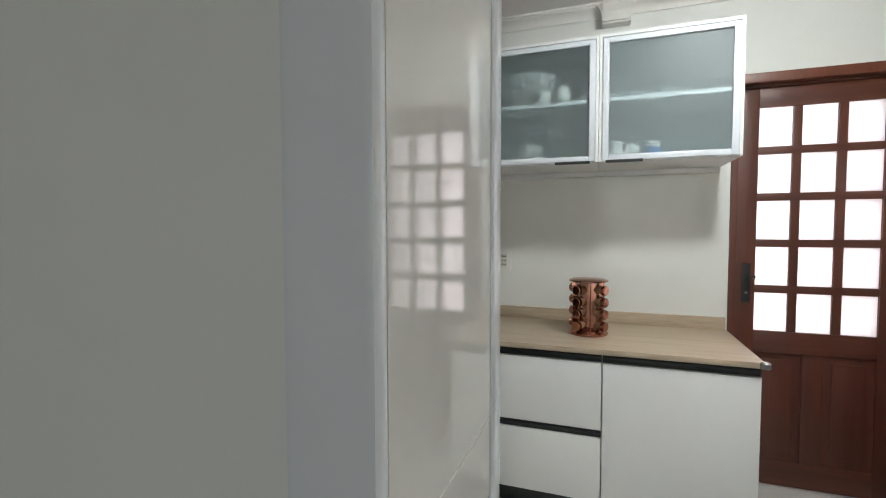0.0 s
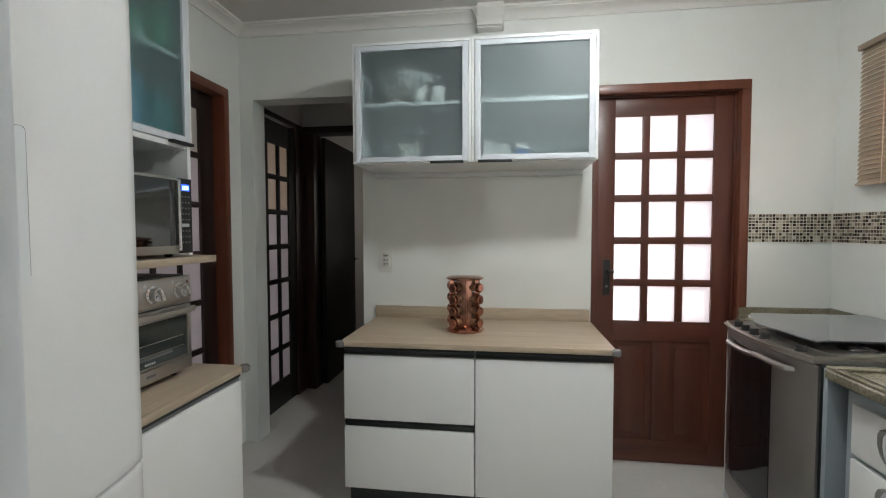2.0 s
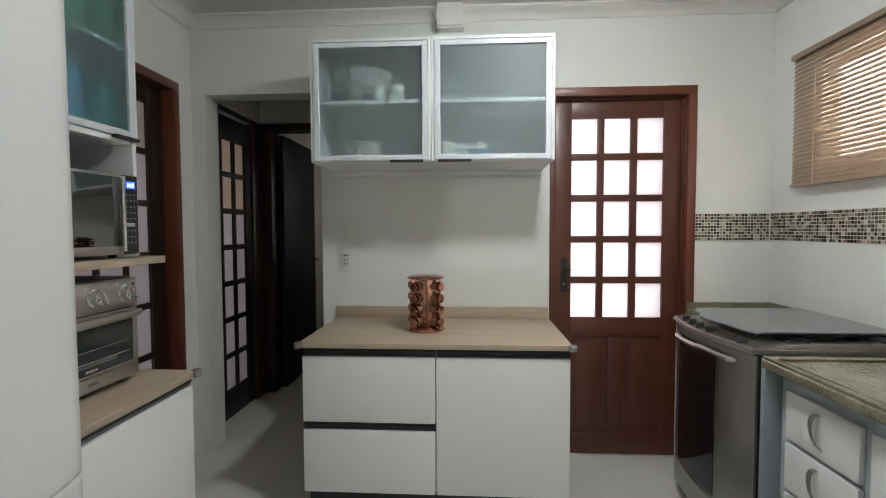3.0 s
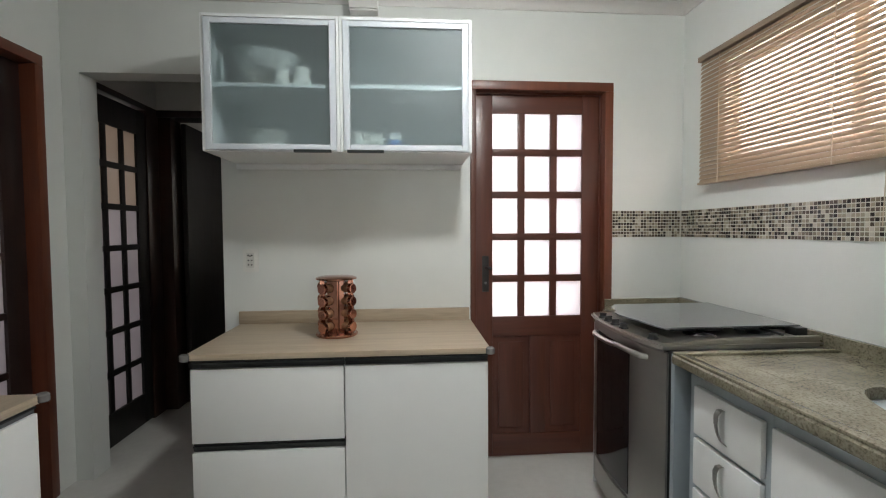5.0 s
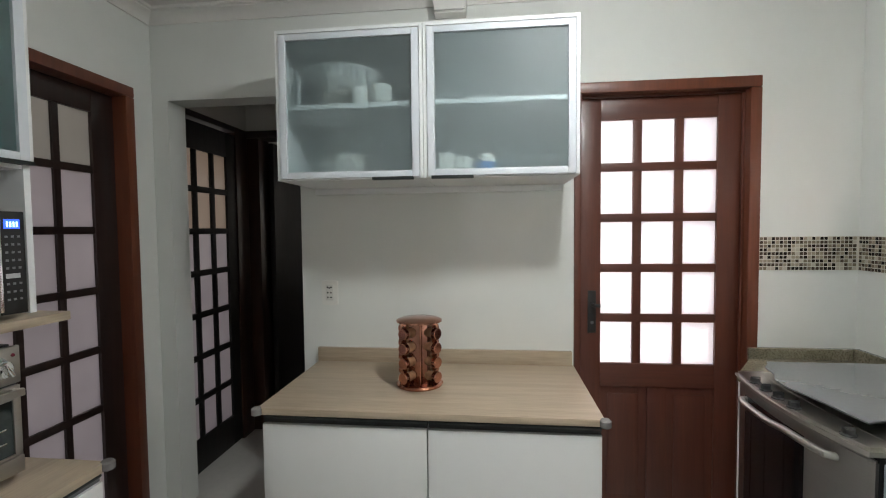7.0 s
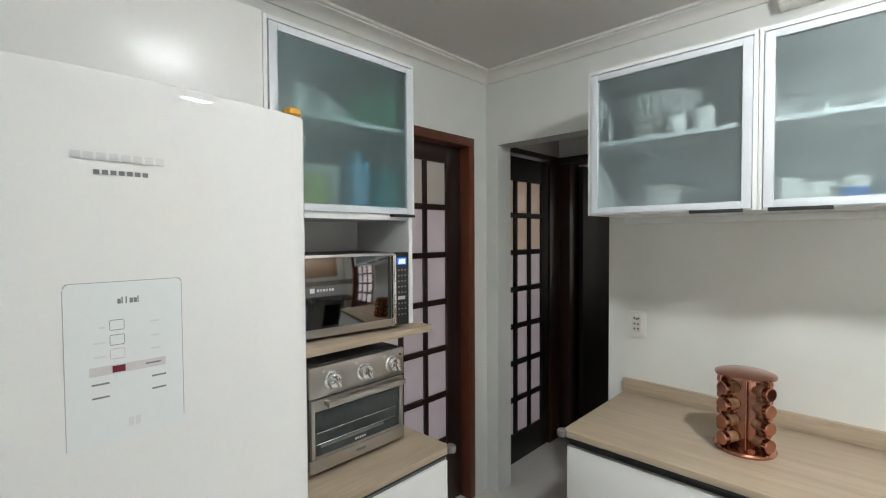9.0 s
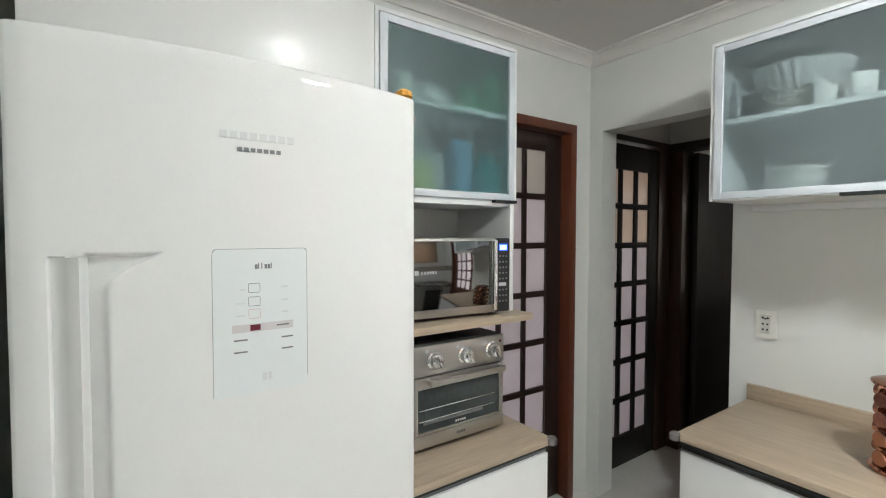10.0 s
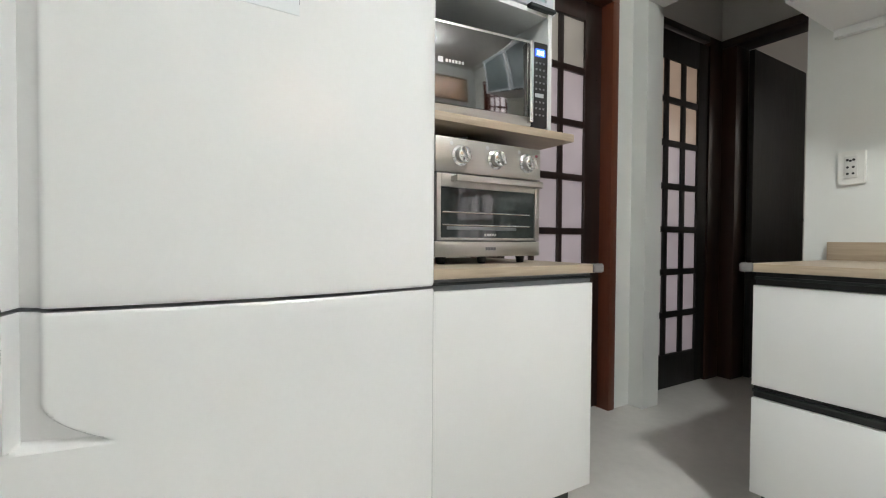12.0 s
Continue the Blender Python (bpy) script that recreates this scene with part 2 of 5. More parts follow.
# ---- shapes ----
def box(x0, x1, y0, y1, z0, z1, bev=0.0, seg=2, bm=None):
    bm = bm or bmesh.new()
    vs = bmesh.ops.create_cube(bm, size=1.0)["verts"]
    for v in vs:
        v.co = (x0 + (v.co.x + 0.5) * (x1 - x0), y0 + (v.co.y + 0.5) * (y1 - y0), z0 + (v.co.z + 0.5) * (z1 - z0))
    if bev:
        es = list({e for v in vs for e in v.link_edges})
        bmesh.ops.bevel(bm, geom=es, offset=bev, segments=seg, affect="EDGES", profile=0.6)
    return bm


def lathe(cx, cy, z0, profile, seg=28, bm=None, axis="z"):
    """A turned shape: profile rows are (radius, height above z0)."""
    bm = bm or bmesh.new()
    rings = []
    for r, h in profile:
        ring = []
        for i in range(seg):
            a = 2 * math.pi * i / seg
            u, v = r * math.cos(a), r * math.sin(a)
            ring.append(bm.verts.new((cx + u, cy + v, z0 + h) if axis == "z" else (cx + h, cy + u, z0 + v) if axis == "x" else (cx + u, cy + h, z0 + v)))
        rings.append(ring)
    for a, b in zip(rings, rings[1:]):
        for i in range(seg):
            j = (i + 1) % seg
            bm.faces.new((a[i], a[j], b[j], b[i]))
    bm.faces.new(rings[0][::-1])
    bm.faces.new(rings[-1])
    bmesh.ops.recalc_face_normals(bm, faces=bm.faces)
    return bm


def tube(points, r, seg=10, bm=None):
    bm = bm or bmesh.new()
    pts = [Vector(p) for p in points]
    rings = []
    for i, p in enumerate(pts):
        d = (pts[min(i + 1, len(pts) - 1)] - pts[max(i - 1, 0)]).normalized()
        side = d.cross(Vector((0, 0, 1)) if abs(d.z) < 0.9 else Vector((1, 0, 0))).normalized()
        up = side.cross(d)
        rings.append([bm.verts.new(p + r * (math.cos(2 * math.pi * k / seg) * side + math.sin(2 * math.pi * k / seg) * up)) for k in range(seg)])
    for a, b in zip(rings, rings[1:]):
        for k in range(seg):
            j = (k + 1) % seg
            bm.faces.new((a[k], a[j], b[j], b[k]))
    bm.faces.new(rings[0])
    bm.faces.new(rings[-1])
    bmesh.ops.recalc_face_normals(bm, faces=bm.faces)
    return bm


def prism(outline, lo, hi, axis="z", bev=0.0, bm=None):
    """A flat outline drawn out along an axis from lo to hi. z: (x, y) rows; x: (y, z) rows; y: (x, z) rows."""
    bm = bm or bmesh.new()

    def put(p, h):
        return (p[0], p[1], h) if axis == "z" else (h, p[0], p[1]) if axis == "x" else (p[0], h, p[1])
    a = [bm.verts.new(put(p, lo)) for p in outline]
    b = [bm.verts.new(put(p, hi)) for p in outline]
    fs = [bm.faces.new(a[::-1]), bm.faces.new(b)]
    for i in range(len(a)):
        j = (i + 1) % len(a)
        fs.append(bm.faces.new((a[i], a[j], b[j], b[i])))
    bmesh.ops.recalc_face_normals(bm, faces=fs)
    if bev:
        bmesh.ops.bevel(bm, geom=list({e for f in fs[:2] for e in f.edges}), offset=bev, segments=2, affect="EDGES")
    return bm


PLACE = Matrix()


def lay(dx=0.0, dy=0.0, dz=0.0, sx=1.0, sy=1.0, sz=1.0):
    """Where the drawing of the things that follow lies in the room, and its scale."""
    global PLACE
    PLACE = Matrix.Translation((dx, dy, dz)) @ Matrix.Diagonal((sx, sy, sz, 1.0))


def mesh_of(name, bm, material, smooth=True):
    me = bpy.data.meshes.new(name)
    bm.transform(PLACE)
    bm.to_mesh(me)
    bm.free()
    me.materials.append(material)
    if smooth:
        for p in me.polygons:
            p.use_smooth = True
        me.set_sharp_from_angle(angle=radians(35))
    return me


def thing(name, base, label, category, group="", kind=""):
    ob = new(name)
    ob.location = PLACE @ Vector(base)
    ob.empty_display_size = 0.05
    return tagged(ob, label, category, group, kind)


def part(name, bm, material, parent, label=""):
    ob = new(name, mesh_of(name, bm, material))
    ob.parent = parent
    if parent.data is None:
        ob.matrix_parent_inverse = Matrix.Translation(-parent.location)
    return tagged(ob, label)


def solo(name, bm, material, label, category, group="", kind=""):
    return tagged(new(name, mesh_of(name, bm, material)), label, category, group, kind)


def setting(name, bm, material, label, category):
    return solo(name, bm, material, label, category, kind="structure")


# ---- the plan, in metres ----
XL, XR, YB, YF, ZC = -1.430, 1.838, 3.012, 0.570, 2.53   # kitchen: left, right, back, front walls, ceiling
FT, WT = 0.135, 0.13                                                # wall thickness
OPEN_L, OPEN_R, HEAD = -1.344, -0.662, 2.100              # passage in the back wall
DX0, DX1, DTOP = 0.640, 1.434, 2.098                     # outside of the back door's frame
JAMB = -0.012                                            # end of the front wall beside the way in
WIN0, WIN1, WZ0, WZ1 = 1.46, 2.67, 1.60, 2.10            # window in the right wall
LDY0, LDY1, LDZ = 1.98, 2.884, 2.130                     # left door, frame outside
GDY0, GDY1 = 3.02, 3.96                                  # passage's glazed door, frame outside


def wall(name, pieces, material, label):
    bm = bmesh.new()
    for p in pieces:
        box(*p, bm=bm)
    return setting(name, bm, material, label, "wall")


wall("wall_north", [(XL - WT, OPEN_L, YB, YB + WT, 0, ZC), (OPEN_L, OPEN_R, YB, YB + WT, HEAD, ZC), (OPEN_R, DX0, YB, YB + WT, 0, ZC),
                    (DX0, DX1, YB, YB + WT, DTOP, ZC), (DX1, XR + WT, YB, YB + WT, 0, ZC)], CERAMIC, "glossy white ceramic wall with a passage and a door")
wall("wall_east", [(XR, XR + WT, YF - FT, WIN0, 0, ZC), (XR, XR + WT, WIN1, YB, 0, ZC), (XR, XR + WT, WIN0, WIN1, 0, WZ0), (XR, XR + WT, WIN0, WIN1, WZ1, ZC)],
     CERAMIC, "glossy white ceramic wall with a window opening")
wall("wall_west", [(XL - WT, XL, -3.2, LDY0, 0, ZC), (XL - WT, XL, LDY0, LDY1, LDZ, ZC), (XL - WT, XL, LDY1, YB, 0, ZC)], CERAMIC, "glossy white ceramic wall with a glazed door")
wall("wall_south", [(XL, JAMB - 0.021, YF - FT, YF, 0, ZC), (JAMB - 0.021, 0.95, YF - FT, YF, 2.2, ZC), (0.95, XR, YF - FT, YF, 0, ZC)], CERAMIC, "white ceramic wall beside the open way in")
# Unseen front room walls; the opening behind the fill lamp is added too
wall("wall_front_room", [(XL, 3.2, -3.33, -3.2, 0, 1.0), (XL, 3.2, -3.33, -3.2, 2.2, ZC), (XL, -0.3, -3.33, -3.2, 1.0, 2.2), (1.5, 3.2, -3.33, -3.2, 1.0, 2.2),
                         (3.07, 3.2, -3.2, YF - FT, 0, ZC), (XR + WT, 3.07, YF - FT, YF, 0, ZC)], PAINT, "unseen plain white painted wall closing the front room")
wall("wall_passage", [(XL - WT, -1.47, YB + WT, GDY0, 0, ZC), (XL - WT, -1.47, GDY0, GDY1, 2.15, ZC), (XL - WT, -1.47, GDY1, 6.3, 0, ZC), (-0.56, -0.43, YB + WT, 4.55, 0, ZC), (-0.56, -0.43, 5.45, 6.3, 0, ZC), (-0.56, -0.43, 4.55, 5.45, 0, 1.0), (-0.56, -0.43, 4.55, 5.45, 2.1, ZC),
                      (XL - WT, -0.43, 5.72, 5.85, 0, ZC), (-1.47, -1.44, 3.96, 4.09, 0, ZC), (-0.62, -0.56, 3.96, 4.09, 0, ZC), (-1.44, -0.62, 3.96, 4.09, 2.15, ZC)], PAINT, "dim white painted passage wall")
# Unseen walls and window opening, added around the left room's lamp
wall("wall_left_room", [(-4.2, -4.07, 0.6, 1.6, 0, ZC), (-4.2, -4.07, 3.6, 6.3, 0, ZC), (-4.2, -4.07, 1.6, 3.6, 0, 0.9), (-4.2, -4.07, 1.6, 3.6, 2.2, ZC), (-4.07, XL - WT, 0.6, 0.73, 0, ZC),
                        (-4.07, XL - WT, 6.17, 6.3, 0, ZC)], PAINT, "unseen plain painted wall closing the adjoining room")
setting("floor", box(-4.2, 3.2, -3.33, 6.3, -0.12, 0), FLOOR, "polished pale grey porcelain floor", "floor")
bm = box(XL - WT, 3.2, -3.33, YB + WT, ZC, ZC + 0.12)
box(-4.2, XL - WT, 0.6, 6.3, ZC, ZC + 0.12, bm=bm)
box(XL - WT, -0.43, YB + WT, 6.3, ZC, ZC + 0.12, bm=bm)
setting("ceiling", bm, CEILING, "plain off-white painted ceiling", "ceiling")
setting("ground", box(-400, 400, -400, 400, -0.4, -0.13), GROUND, "grey concrete yard outside", "ground")
setting("yard_wall", box(-0.4, 6.0, 6.5, 6.7, -0.13, 2.6), PAINT, "pale yard wall outside the back door", "wall")

# Unseen pane and wall opening, added to let the hall fill in
setting("added_hall_pane", box(-0.50, -0.492, 4.55, 5.45, 1.0, 2.1), OPAL_GREY, "unseen milky pane added before the hall's fill lamp", "window")

# way in: tiled end of the wall with light corner trims and one joint

def jamb_tile(z0, z1, sunk=0.0):
    return box(JAMB - 0.020, JAMB - sunk, YF - FT + 0.006, YF - 0.019, z0, z1)


jamb = thing("jamb_tiles", (JAMB, YF - 0.06, 0), "glossy cream ceramic tiles on the end of the wall", "wall tiles", kind="structure")
part("tile", jamb_tile(0, 1.2425), GLAZED, jamb)
part("tile", jamb_tile(1.2438, 2.2), GLAZED, jamb)
part("joint", jamb_tile(1.2425, 1.2438, 0.0005), GROUT, jamb)
setting("corner_trim", box(JAMB - 0.022, JAMB + 0.0012, YF - 0.019, YF + 0.002, 0, 2.2, 0.003), TRIM_PLASTIC, "pale grey plastic corner trim on the tiled wall end", "corner trim")
setting("corner_trim", box(JAMB - 0.026, JAMB + 0.0012, YF - FT - 0.003, YF - FT + 0.005, 0, 2.2, 0.003), TRIM_PLASTIC, "pale grey plastic corner trim on the tiled wall end", "corner trim")

# crown moulding round the kitchen
prof = [(0, 2.472), (0.009, 2.472), (0.011, 2.477), (0.014, 2.482), (0.019, 2.489), (0.026, 2.496), (0.035, 2.502), (0.046, 2.507), (0.058, 2.510), (0.062, 2.512), (0.063, 2.517), (0.076, 2.519), (0.078, ZC), (0, ZC)]
setting("crown_north", prism([(YB - d, z) for d, z in prof], XL, XR, "x"), GYPSUM, "white gypsum crown moulding under the ceiling", "moulding")
setting("crown_west", prism([(XL + d, z) for d, z in prof], YF, YB, "y"), GYPSUM, "white gypsum crown moulding under the ceiling", "moulding")
setting("crown_east", prism([(XR - d, z) for d, z in prof], YF, YB, "y"), GYPSUM, "white gypsum crown moulding under the ceiling", "moulding")
side = [(YB, 2.428), (YB - 0.055, 2.428), (YB - 0.058, 2.436), (YB - 0.068, 2.466), (YB - 0.085, 2.491), (YB - 0.105, 2.506), (YB - 0.11, ZC), (YB, ZC)]
corbel = thing("corbel", (0.085, YB, 2.406), "white gypsum bracket in the crown moulding", "corbel", kind="structure")
part("bracket", prism(side, 0.015, 0.157, "x", 0.002), GYPSUM, corbel)
part("return", prism([(0.015, 2.428), (0.150, 2.428), (0.157, ZC), (-0.022, ZC), (-0.018, 2.514), (-0.004, 2.498), (0.008, 2.474), (0.013, 2.451)], YB - 0.074, YB, "y"), GYPSUM, corbel)
part("plate", box(0.013, 0.154, YB - 0.062, YB, 2.418, 2.428, 0.002), GYPSUM, corbel)

# mosaic band
verts, faces = [], []
rng = random.Random(4)
BZ0, BZ1, ROWS_N = 1.250, 1.397, 9
pitch = (BZ1 - BZ0) / ROWS_N


def chip(lo, hi):
    n = len(verts)
    for z in (lo[2], hi[2]):
        verts.extend([(lo[0], lo[1], z), (hi[0], lo[1], z), (hi[0], hi[1], z), (lo[0], hi[1], z)])
    faces.extend([tuple(n + k for k in q) for q in ((0, 3, 2, 1), (4, 5, 6, 7), (0, 1, 5, 4), (1, 2, 6, 5), (2, 3, 7, 6), (3, 0, 4, 7))])


for r in range(ROWS_N):
    z0 = BZ0 + r * pitch + 0.0015
    x = DX1 + 0.002
    while x + pitch < XR:
        chip((x, YB - 0.006 - rng.random() * 0.0012, z0), (x + pitch - 0.0036, YB, z0 + pitch - 0.0036))
        x += pitch
    y = YF
    while y + pitch < YB - 0.006:
        chip((XR - 0.006 - rng.random() * 0.0012, y, z0), (XR, y + pitch - 0.0036, z0 + pitch - 0.0036))
        y += pitch
me = bpy.data.meshes.new("mosaic_chips")
me.from_pydata(verts, [], faces)
me.materials.append(MOSAIC)
bm = box(DX1 + 0.001, XR, YB - 0.0054, YB - 0.0005, BZ0, BZ1)
box(XR - 0.0054, XR - 0.0005, YF, YB - 0.0054, BZ0, BZ1, bm=bm)
band = setting("mosaic_band", bm, surface("pale_grout", (0.62, 0.58, 0.50), 0.8), "band of small beige brown and black mosaic tiles", "mosaic band")
chips = new("mosaic_chips", me)
chips.parent = band
tagged(chips, kind="stuff")


# ---- doors ----
def glazed_leaf(door, axis, plane, a0, a1, z0, z1, panes_a, rows, wood_v, wood_h, glass_of, deep=0.035):
    """A glazed leaf: stiles, rails, glazing bars and one pane per light. axis: the way the leaf runs; panes_a: edges of the columns of panes; rows: edges of the rows."""
    def slab(u0, u1, w0, w1, t=deep, bev=0.003, off=0.0):
        lo, hi = plane + off - t / 2, plane + off + t / 2
        return box(u0, u1, lo, hi, w0, w1, bev) if axis == "x" else box(lo, hi, u0, u1, w0, w1, bev)
    u_first, u_last, w_low, w_high = panes_a[0][0], panes_a[-1][1], rows[0][0], rows[-1][1]
    part("stile", slab(a0, u_first, z0, z1), wood_v, door)
    part("stile", slab(u_last, a1, z0, z1), wood_v, door)
    part("top_rail", slab(u_first, u_last, w_high, z1), wood_h, door)
    part("bottom_rail" if z0 > w_low - 0.4 else "lock_rail", slab(u_first, u_last, z0 if z0 > w_low - 0.4 else w_low - 0.11, w_low), wood_h, door)
    for (a, b), (c, d) in zip(panes_a, panes_a[1:]):
        part("glazing_bar", slab(b, c, w_low, w_high, deep * 0.8), wood_v, door)
    for (a, b), (c, d) in zip(rows, rows[1:]):
        part("glazing_bar", slab(u_first, u_last, b, c, deep * 0.84, 0.002), wood_h, door)
    for i, (a, b) in enumerate(panes_a):
        for j, (c, d) in enumerate(rows):
            part("pane", slab(a - 0.004, b + 0.004, c - 0.004, d + 0.004, 0.004, 0), glass_of(i, j), door)
    return slab


def steps(start, size, gap, n):
    return [(start + i * (size + gap), start + i * (size + gap) + size) for i in range(n)]


# back door
door = thing("door_1", (1.03, YB + 0.03, 0), "closed red mahogany door with fifteen opal glass panes", "door", kind="structure")
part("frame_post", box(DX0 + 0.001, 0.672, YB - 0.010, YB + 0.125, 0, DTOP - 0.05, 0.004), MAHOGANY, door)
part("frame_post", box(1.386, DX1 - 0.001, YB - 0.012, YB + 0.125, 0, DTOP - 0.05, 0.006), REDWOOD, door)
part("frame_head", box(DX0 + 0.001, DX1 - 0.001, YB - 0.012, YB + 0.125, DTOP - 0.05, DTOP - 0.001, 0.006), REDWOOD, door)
part("frame_bead", box(0.672, 1.386, YB + 0.030, YB + 0.042, DTOP - 0.062, DTOP - 0.05, 0.002), MAHOGANY_X, door)
part("frame_bead", box(1.374, 1.385, YB + 0.030, YB + 0.042, 0, DTOP - 0.062, 0.002), MAHOGANY, door)
LP = YB + 0.066
cols, rows = steps(0.771, 0.1445, 0.0385, 3), steps(0.806, 0.1965, 0.0375, 5)
slab = glazed_leaf(door, "x", LP, 0.675, 1.383, 0.008, 2.044, cols, rows, MAHOGANY, MAHOGANY_X, lambda i, j: OPAL)
part("bottom_rail", slab(cols[0][0], cols[-1][1], 0.008, 0.135), MAHOGANY_X, door)
part("middle_stile", slab(0.985, 1.072, 0.135, 0.696), MAHOGANY, door)
for a, b in ((0.771, 0.985), (1.072, 1.282)):
    part("panel", slab(a, b, 0.135, 0.696, 0.014, 0), MAHOGANY, door)
    part("raised_panel", slab(a + 0.035, b - 0.035, 0.17, 0.661, 0.026, 0.008), MAHOGANY, door)
plate = part("lock_plate", box(0.712, 0.750, LP - 0.024, LP - 0.0175, 0.95, 1.15, 0.003), BLACK, door, "dark metal lock plate")
part("door_handle", tube([(0.731, LP - 0.02, 1.085), (0.731, LP - 0.05, 1.085), (0.734, LP - 0.056, 1.085), (0.762, LP - 0.056, 1.083)], 0.008), BLACK, door, "dark metal lever handle")
part("keyhole", lathe(0.731, LP - 0.029, 1.0, [(0.008, 0), (0.006, 0.004)], 12, axis="y"), GREY_ALU, door)


left = thing("door_2", (-1.502, (LDY0 + LDY1) / 2, 0), "closed dark mahogany door with many curtained glass panes", "door", kind="structure")
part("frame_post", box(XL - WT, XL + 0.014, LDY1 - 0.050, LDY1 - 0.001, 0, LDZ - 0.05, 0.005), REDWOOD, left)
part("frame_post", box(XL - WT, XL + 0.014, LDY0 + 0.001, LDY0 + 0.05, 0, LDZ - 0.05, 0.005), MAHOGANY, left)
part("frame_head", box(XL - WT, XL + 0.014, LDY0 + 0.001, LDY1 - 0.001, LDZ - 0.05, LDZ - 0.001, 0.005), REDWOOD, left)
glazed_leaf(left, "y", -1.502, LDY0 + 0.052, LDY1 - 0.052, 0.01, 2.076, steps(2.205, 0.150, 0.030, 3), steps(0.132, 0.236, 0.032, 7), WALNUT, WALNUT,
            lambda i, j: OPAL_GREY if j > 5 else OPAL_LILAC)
hall = thing("door_3", (-1.49, (GDY0 + GDY1) / 2, 0), "closed dark wooden passage door with twenty one panes", "door", kind="structure")
part("frame_post", box(XL - WT, -1.458, 3.805, 3.951, 0, 2.149, 0.004), SHADED_WOOD, hall)
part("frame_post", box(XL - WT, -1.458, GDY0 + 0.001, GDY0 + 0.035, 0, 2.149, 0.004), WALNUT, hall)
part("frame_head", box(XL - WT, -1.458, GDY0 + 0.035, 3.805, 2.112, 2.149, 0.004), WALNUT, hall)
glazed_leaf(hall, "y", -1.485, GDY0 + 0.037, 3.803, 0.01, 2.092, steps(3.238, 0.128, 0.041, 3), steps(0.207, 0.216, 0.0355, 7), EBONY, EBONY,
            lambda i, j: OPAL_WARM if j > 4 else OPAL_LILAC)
inner = thing("door_4", (-1.42, 4.02, 0), "open black stained door in a dark wooden frame", "door", kind="structure")
part("frame_post", box(-1.469, -1.375, 3.952, 4.105, 0, 2.10, 0.005), SHADED_WOOD, inner)
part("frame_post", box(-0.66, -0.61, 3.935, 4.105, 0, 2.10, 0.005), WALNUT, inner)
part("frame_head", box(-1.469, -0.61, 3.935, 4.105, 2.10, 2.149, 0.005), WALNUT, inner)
bm = box(0, 0.75, -0.035, 0, 0.008, 2.085, 0.003)
bm.transform(pose(-1.36, 4.07, 0, 0, 0, 90.5))
part("leaf", bm, EBONY, inner)
bm = tube([(0.70, -0.034, 1.03), (0.70, -0.075, 1.03), (0.61, -0.08, 1.03)], 0.009)
bm.transform(pose(-1.36, 4.07, 0, 0, 0, 90.5))
part("door_handle", bm, CHROME, inner, "small metal lever handle")
far = thing("door_5", (-1.0, 5.70, 0), "closed pale grey door in a dark frame down the hall", "door", kind="structure")
part("frame_head", box(-1.42, -0.60, 5.68, 5.719, 2.02, 2.075, 0.004), WALNUT, far)
for a, b in ((-1.42, -1.35), (-0.67, -0.60)):
    part("frame_post", box(a, b, 5.68, 5.719, 0, 2.02, 0.004), WALNUT, far)
part("leaf", box(-1.35, -0.67, 5.695, 5.719, 0.005, 2.02, 0.002), surface("pale_grey_door", (0.42, 0.42, 0.40), 0.4), far)
part("door_handle", tube([(-1.28, 5.695, 1.03), (-1.28, 5.65, 1.03), (-1.18, 5.645, 1.03)], 0.009), CHROME, far)


# ---- base cabinet with worktop ----
WZ = 0.808


def base_unit(name, x0, x1, splits, label):
    """A base unit on a dark plinth, front to -y, with dark grip channels over each front. splits: the fronts' lower and upper heights."""
    c = thing(name, ((x0 + x1) / 2, 2.70, 0), label, "cabinet")
    part("body", box(x0, x1, 2.450, YB - 0.002, 0.110, WZ - 0.026), CARCASS, c)
    part("plinth", box(x0 + 0.002, x1 - 0.002, 2.494, YB - 0.01, 0.0, 0.110), DARK_ALU, c)
    for z0, z1 in splits:
        front = part("drawer_front" if len(splits) > 1 else "door", box(x0 + 0.0015, x1 - 0.0015, 2.418, 2.448, z0, z1, 0.0015), LACQUER, c)
        part("grip_channel", box(x0 + 0.001, x1 - 0.001, 2.434, 2.4495, z1 + 0.0005, z1 + 0.0385), SHADOW_GAP, front, "dark grip channel")
        part("grip_lip", box(x0 + 0.001, x1 - 0.001, 2.424, 2.4335, z1 + 0.018, z1 + 0.026, 0.001), DARK_ALU, front)
    return c


base_unit("drawer_cabinet", -0.570, 0.0375, [(0.114, 0.402), (0.441, 0.7425)], "white lacquered two drawer base cabinet on dark plinth")
base_unit("door_cabinet", 0.0395, 0.634, [(0.114, 0.7425)], "white lacquered single door base cabinet on dark plinth")
top = thing("worktop", (0.02, 2.7, WZ - 0.04), "pale oak laminate worktop with a low upstand", "worktop")
part("slab", box(-0.580, 0.639, 2.400, YB - 0.001, WZ - 0.025, WZ, 0.003), OAK, top)
part("upstand", box(-0.583, 0.630, YB - 0.022, YB - 0.0005, WZ, WZ + 0.066, 0.002), OAK, top)
for x in (-0.580, 0.639):
    bm = lathe(x, 2.400, WZ - 0.026, [(0.014, 0), (0.019, 0.004), (0.019, 0.023), (0.014, 0.0282)], 16)
    part("corner_guard", bm, surface("clear_grey_guard", (0.20, 0.19, 0.185), 0.25), top, "grey plastic corner guard")


